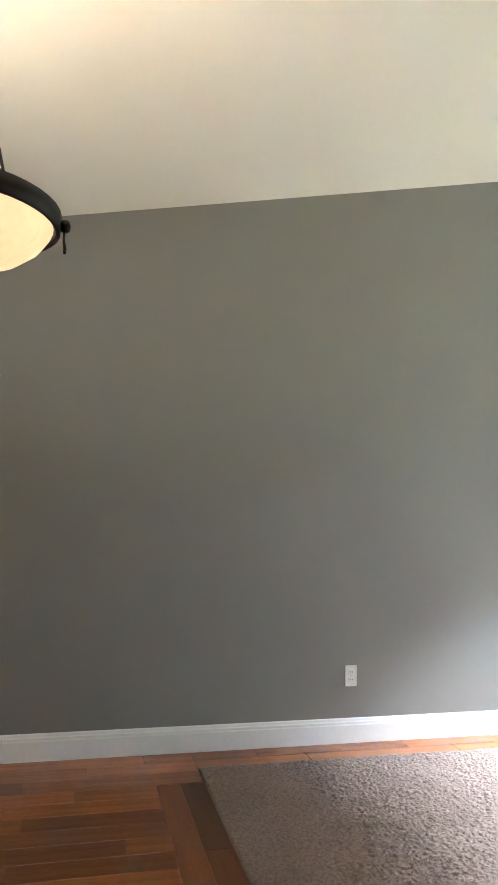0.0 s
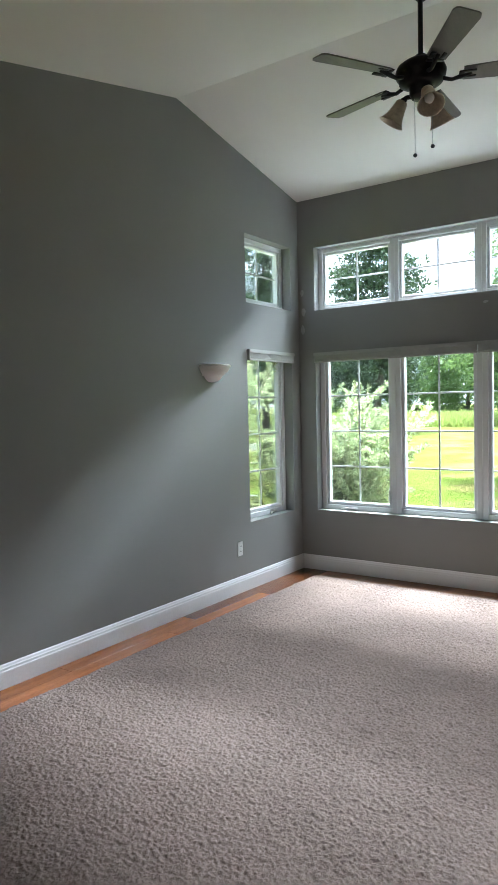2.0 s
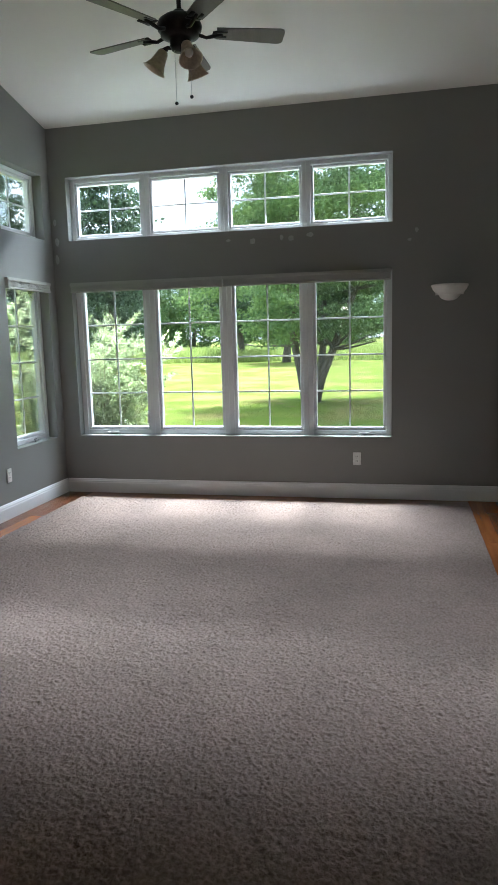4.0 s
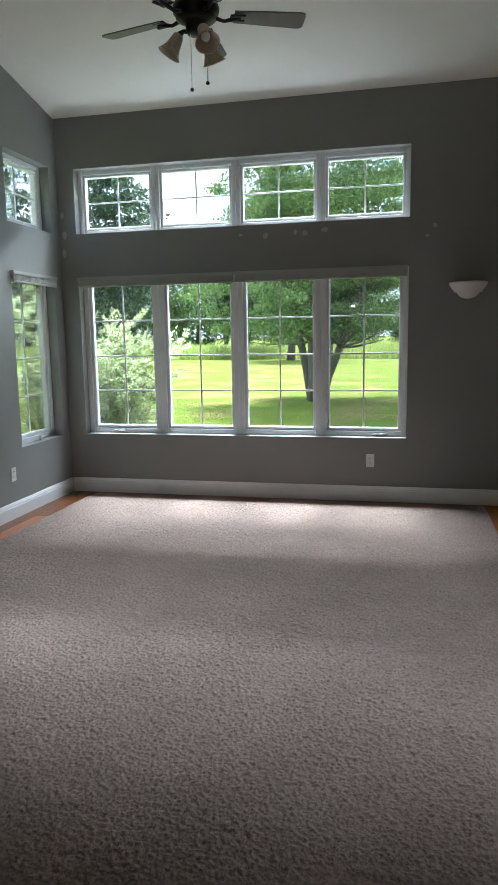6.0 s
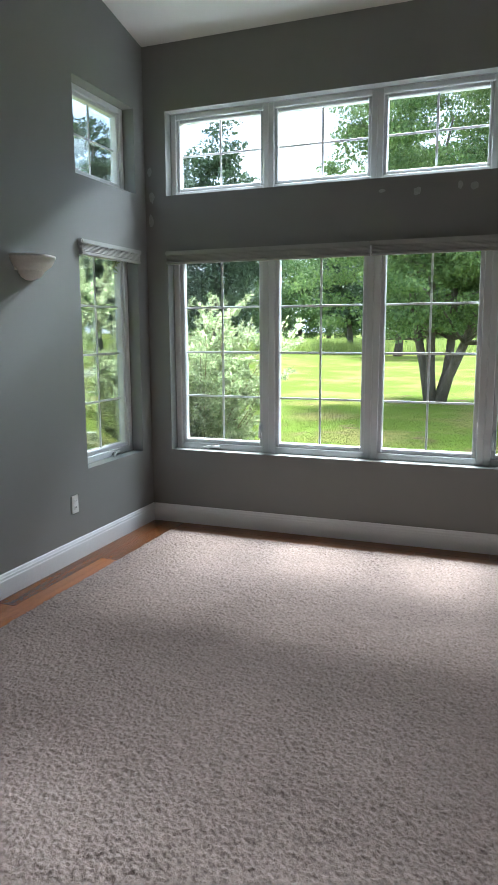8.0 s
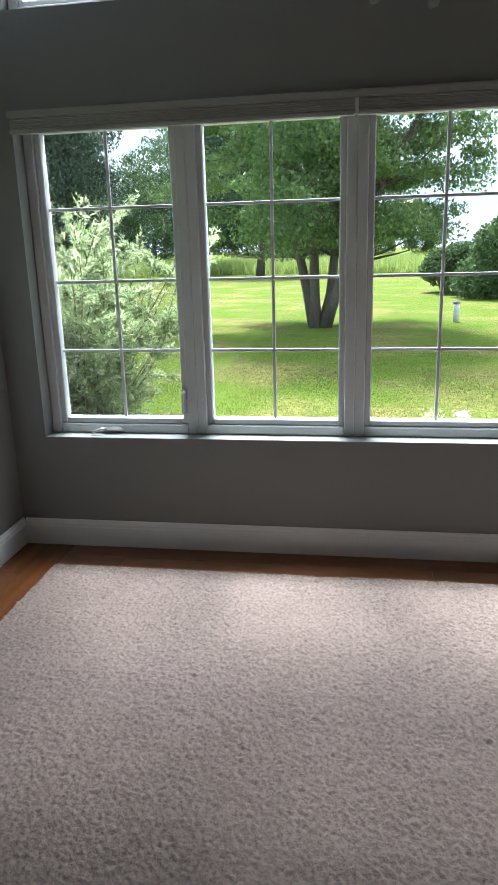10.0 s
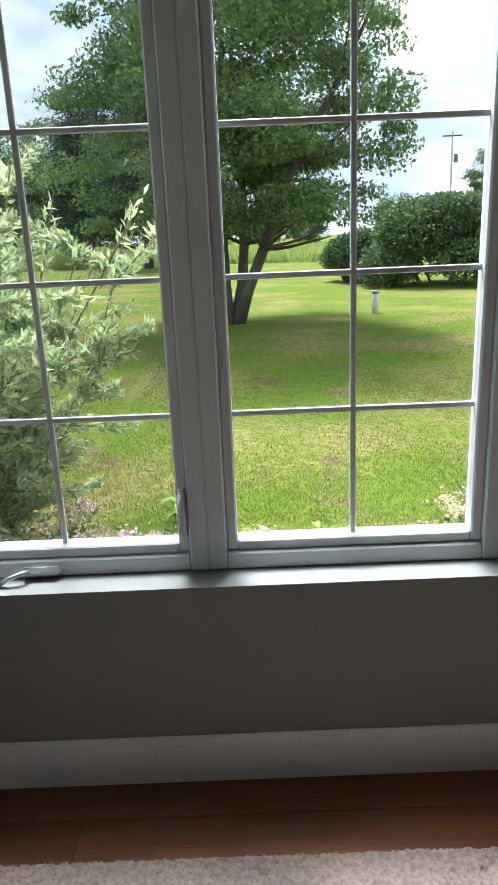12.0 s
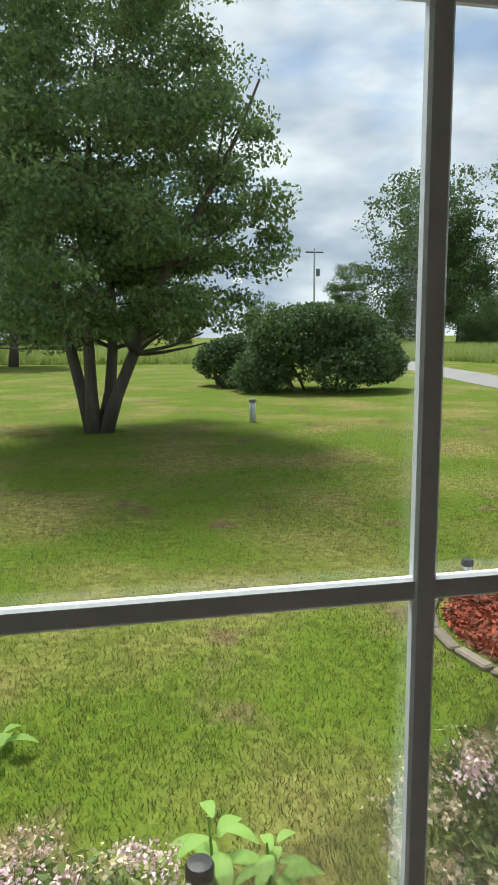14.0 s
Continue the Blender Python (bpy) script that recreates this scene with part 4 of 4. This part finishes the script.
broad_plant((7.02, 3.26, GROUND), 0.29, 11, 5, 0.15)
broad_plant((7.12, 3.43, GROUND), 0.33, 9, 6, 0.16)
broad_plant((8.1, 4.25, GROUND), 0.14, 7, 7, 0.16)


def solar_light(loc, h):
    root = empty("solar_path_light", loc, "black plastic solar path light on a stake", "garden light", "path lights")
    part("stake", tube([(0, 0, -0.05), (0, 0, h - 0.13)], 0.011, 8), BLACK, root)
    part("lens", lathe([(0.020, h - 0.135), (0.033, h - 0.06), (0.034, h - 0.045), (0.001, h - 0.045)], 16), CLEAR, root, "frosted clear lens", True)
    part("cap", lathe([(0.034, h - 0.048), (0.044, h - 0.046), (0.044, h - 0.012), (0.038, h), (0.001, h + 0.002)], 20), BLACK, root, "", False)
    return root


solar_light((9.37, 1.33, GROUND), 0.30)
solar_light((6.93, 3.50, GROUND), 0.33)


def rock(name, loc, size, seed, mat, label, rz=0):
    bm = bmesh.new()
    bmesh.ops.create_icosphere(bm, subdivisions=3, radius=1)
    for v in bm.verts:
        k = 1 + 0.28 * noise.noise(v.co * 1.3 + Vector((seed, 0, 0))) + 0.10 * noise.noise(v.co * 3.5 + Vector((seed, 3, 0))) + 0.12 * abs(noise.noise(v.co * 2.1 + Vector((seed, 7, 1))))
        v.co = Vector((v.co.x * size[0], v.co.y * size[1], max(v.co.z, -0.35) * size[2])) * k
    ob = mesh_object(name, bm, mat, None, "", True)
    ob.matrix_world = pose(*loc, 0, 0, rz)
    return tagged(ob, label, "rock")


rock("garden_boulder", (9.02, 1.0, GROUND + 0.09), (0.19, 0.28, 0.17), 2.0, STONE, "rough grey boulder lying in red mulch", 15)
rock("flat_stone", (6.22, 2.84, GROUND + 0.03), (0.30, 0.36, 0.10), 5.0, TANSTONE, "flat tan stone between the spirea shrubs", 20)


def mulch_bed(loc, rx, ry, seed, chips, label):
    rnd, rg = random.Random(seed), np.random.default_rng(seed)
    root = empty("mulch_bed", loc, label, "garden bed")
    bm = lathe([(0.001, 0.035), (0.5, 0.032), (0.9, 0.022), (1.0, -0.02)], 32)
    for v in bm.verts:
        v.co.x *= rx
        v.co.y *= ry
    part("soil", bm, SOIL, root, "", True)
    n = chips
    a, s = rg.uniform(0, 6.28, n), np.sqrt(rg.uniform(0, 0.93, n))
    c = np.stack([np.cos(a) * s * rx, np.sin(a) * s * ry, 0.03 + rg.uniform(0, 0.025, n)], 1)
    d = rg.normal(size=(n, 3)) * np.array([1, 1, 0.25])
    v, f = leaf_quads(c, 0.07, 0.022, rg, 0.0, d, 0.5)
    tagged(array_mesh("wood_chips", v, f, MULCH, root), "red shredded wood chips", kind="stuff")
    return root


bed = mulch_bed((8.78, 0.68, GROUND), 0.98, 1.05, 9, 5200, "oval garden bed of red wood mulch")
mulch_bed((6.74, 3.02, GROUND), 0.18, 0.20, 10, 700, "small patch of red mulch by the window")
em = bmesh.new()
box(em, -0.13, 0.13, -0.04, 0.04, -0.02, 0.035, 0.012)
eme = bpy.data.meshes.new("edging_stone")
em.to_mesh(eme)
em.free()
eme.materials.append(TANSTONE)
for k in range(24):
    a = 2 * math.pi * k / 24
    ob = new("edging_stone", eme)
    ob.parent = bed
    ob.matrix_basis = pose(1.03 * math.cos(a), 1.10 * math.sin(a), 0, random.uniform(-3, 3), random.uniform(-3, 3), math.degrees(a) + 90 + random.uniform(-6, 6))


def utility_post(loc):
    root = empty("well_post", loc, "weathered white capped pipe on the lawn", "post")
    part("pipe", tube([(0, 0, -0.05), (0, 0, 0.46)], 0.07, 14), POST_W, root, "", True)
    part("cap", lathe([(0.082, 0.43), (0.086, 0.48), (0.065, 0.50), (0.001, 0.51)], 14), STONE, root, "grey cap", True)
    return root


utility_post((19.7, 0.80, GROUND))


def power_pole(loc, h):
    root = empty("utility_pole", loc, "far wooden utility pole with crossarm", "utility pole")
    part("pole", tube([(0, 0, -0.1), (0, 0, h)], [0.13, 0.09], 10), POST_W, root)
    part("crossarm", boxed(-0.06, 0.06, -1.0, 1.0, h - 0.5, h - 0.36, 0.01), BARK, root)
    part("transformer", lathe([(0.001, 0), (0.22, 0), (0.22, -0.8), (0.001, -0.8)], 12, m=Matrix.Translation((0.0, -0.42, h - 2.2))), STONE, root)
    return root


power_pole((80, -18.2, GROUND), 11.3)

# ---- hardwood planks, each its own board ----
def plank_mesh(lx, ly, mat):
    bm = boxed(-lx / 2, lx / 2, -ly / 2, ly / 2, -0.012, 0, 0.0012)
    me = bpy.data.meshes.new("plank")
    bm.to_mesh(me)
    bm.free()
    me.materials.append(mat)
    return me


def lay(x0, x1, y0, y1, width, along, lengths, rnd):
    """Courses of planks that fill a rectangle."""
    cache = {}
    span = (y0, y1) if along == "x" else (x0, x1)
    run = (x0, x1) if along == "x" else (y0, y1)
    k = max(1, round((span[1] - span[0]) / width))
    w = (span[1] - span[0]) / k
    for i in range(k):
        c = span[0] + (i + 0.5) * w
        u = run[0]
        first = True
        while u < run[1] - 0.01:
            ln = rnd.choice(lengths) * (rnd.choice((0.4, 0.7, 1.0)) if first else 1)
            first = False
            ln = min(round(ln, 2), run[1] - u)
            key = round(ln, 2)
            if key not in cache or abs(key - ln) > 1e-6:
                cache[key] = plank_mesh(ln - 0.001, w - 0.001, WOOD) if along == "x" else plank_mesh(w - 0.001, ln - 0.001, WOOD_Y)
            ob = new("plank", cache[key])
            ob.parent = floor
            ob.location = (u + ln / 2, c, 0) if along == "x" else (c, u + ln / 2, 0)
            u += ln


prnd = random.Random(4)
lay(CARPET[0], WX, CARPET[3], NY, 0.135, "x", (0.9, 1.2, 1.5), prnd)
lay(CARPET[1], WX, CARPET[2], CARPET[3], 0.135, "y", (0.9, 1.2, 1.5), prnd)
lay(CARPET[0], WX, SY, CARPET[2], 0.135, "x", (0.9, 1.2, 1.5), prnd)
lay(-0.07, CARPET[0], SY, 4.40, 0.117, "y", (0.9, 1.2, 1.5), prnd)
lay(BACK_X, CARPET[0], 4.40, NY, 0.15, "x", (1.2, 1.5, 1.8), prnd)
lay(BACK_X, -0.07, BACK_Y, 4.40, 0.135, "x", (0.6, 0.9, 1.2, 1.5), prnd)
lay(-0.07, STEP_X, BACK_Y, SY, 0.135, "x", (0.9, 1.2), prnd)
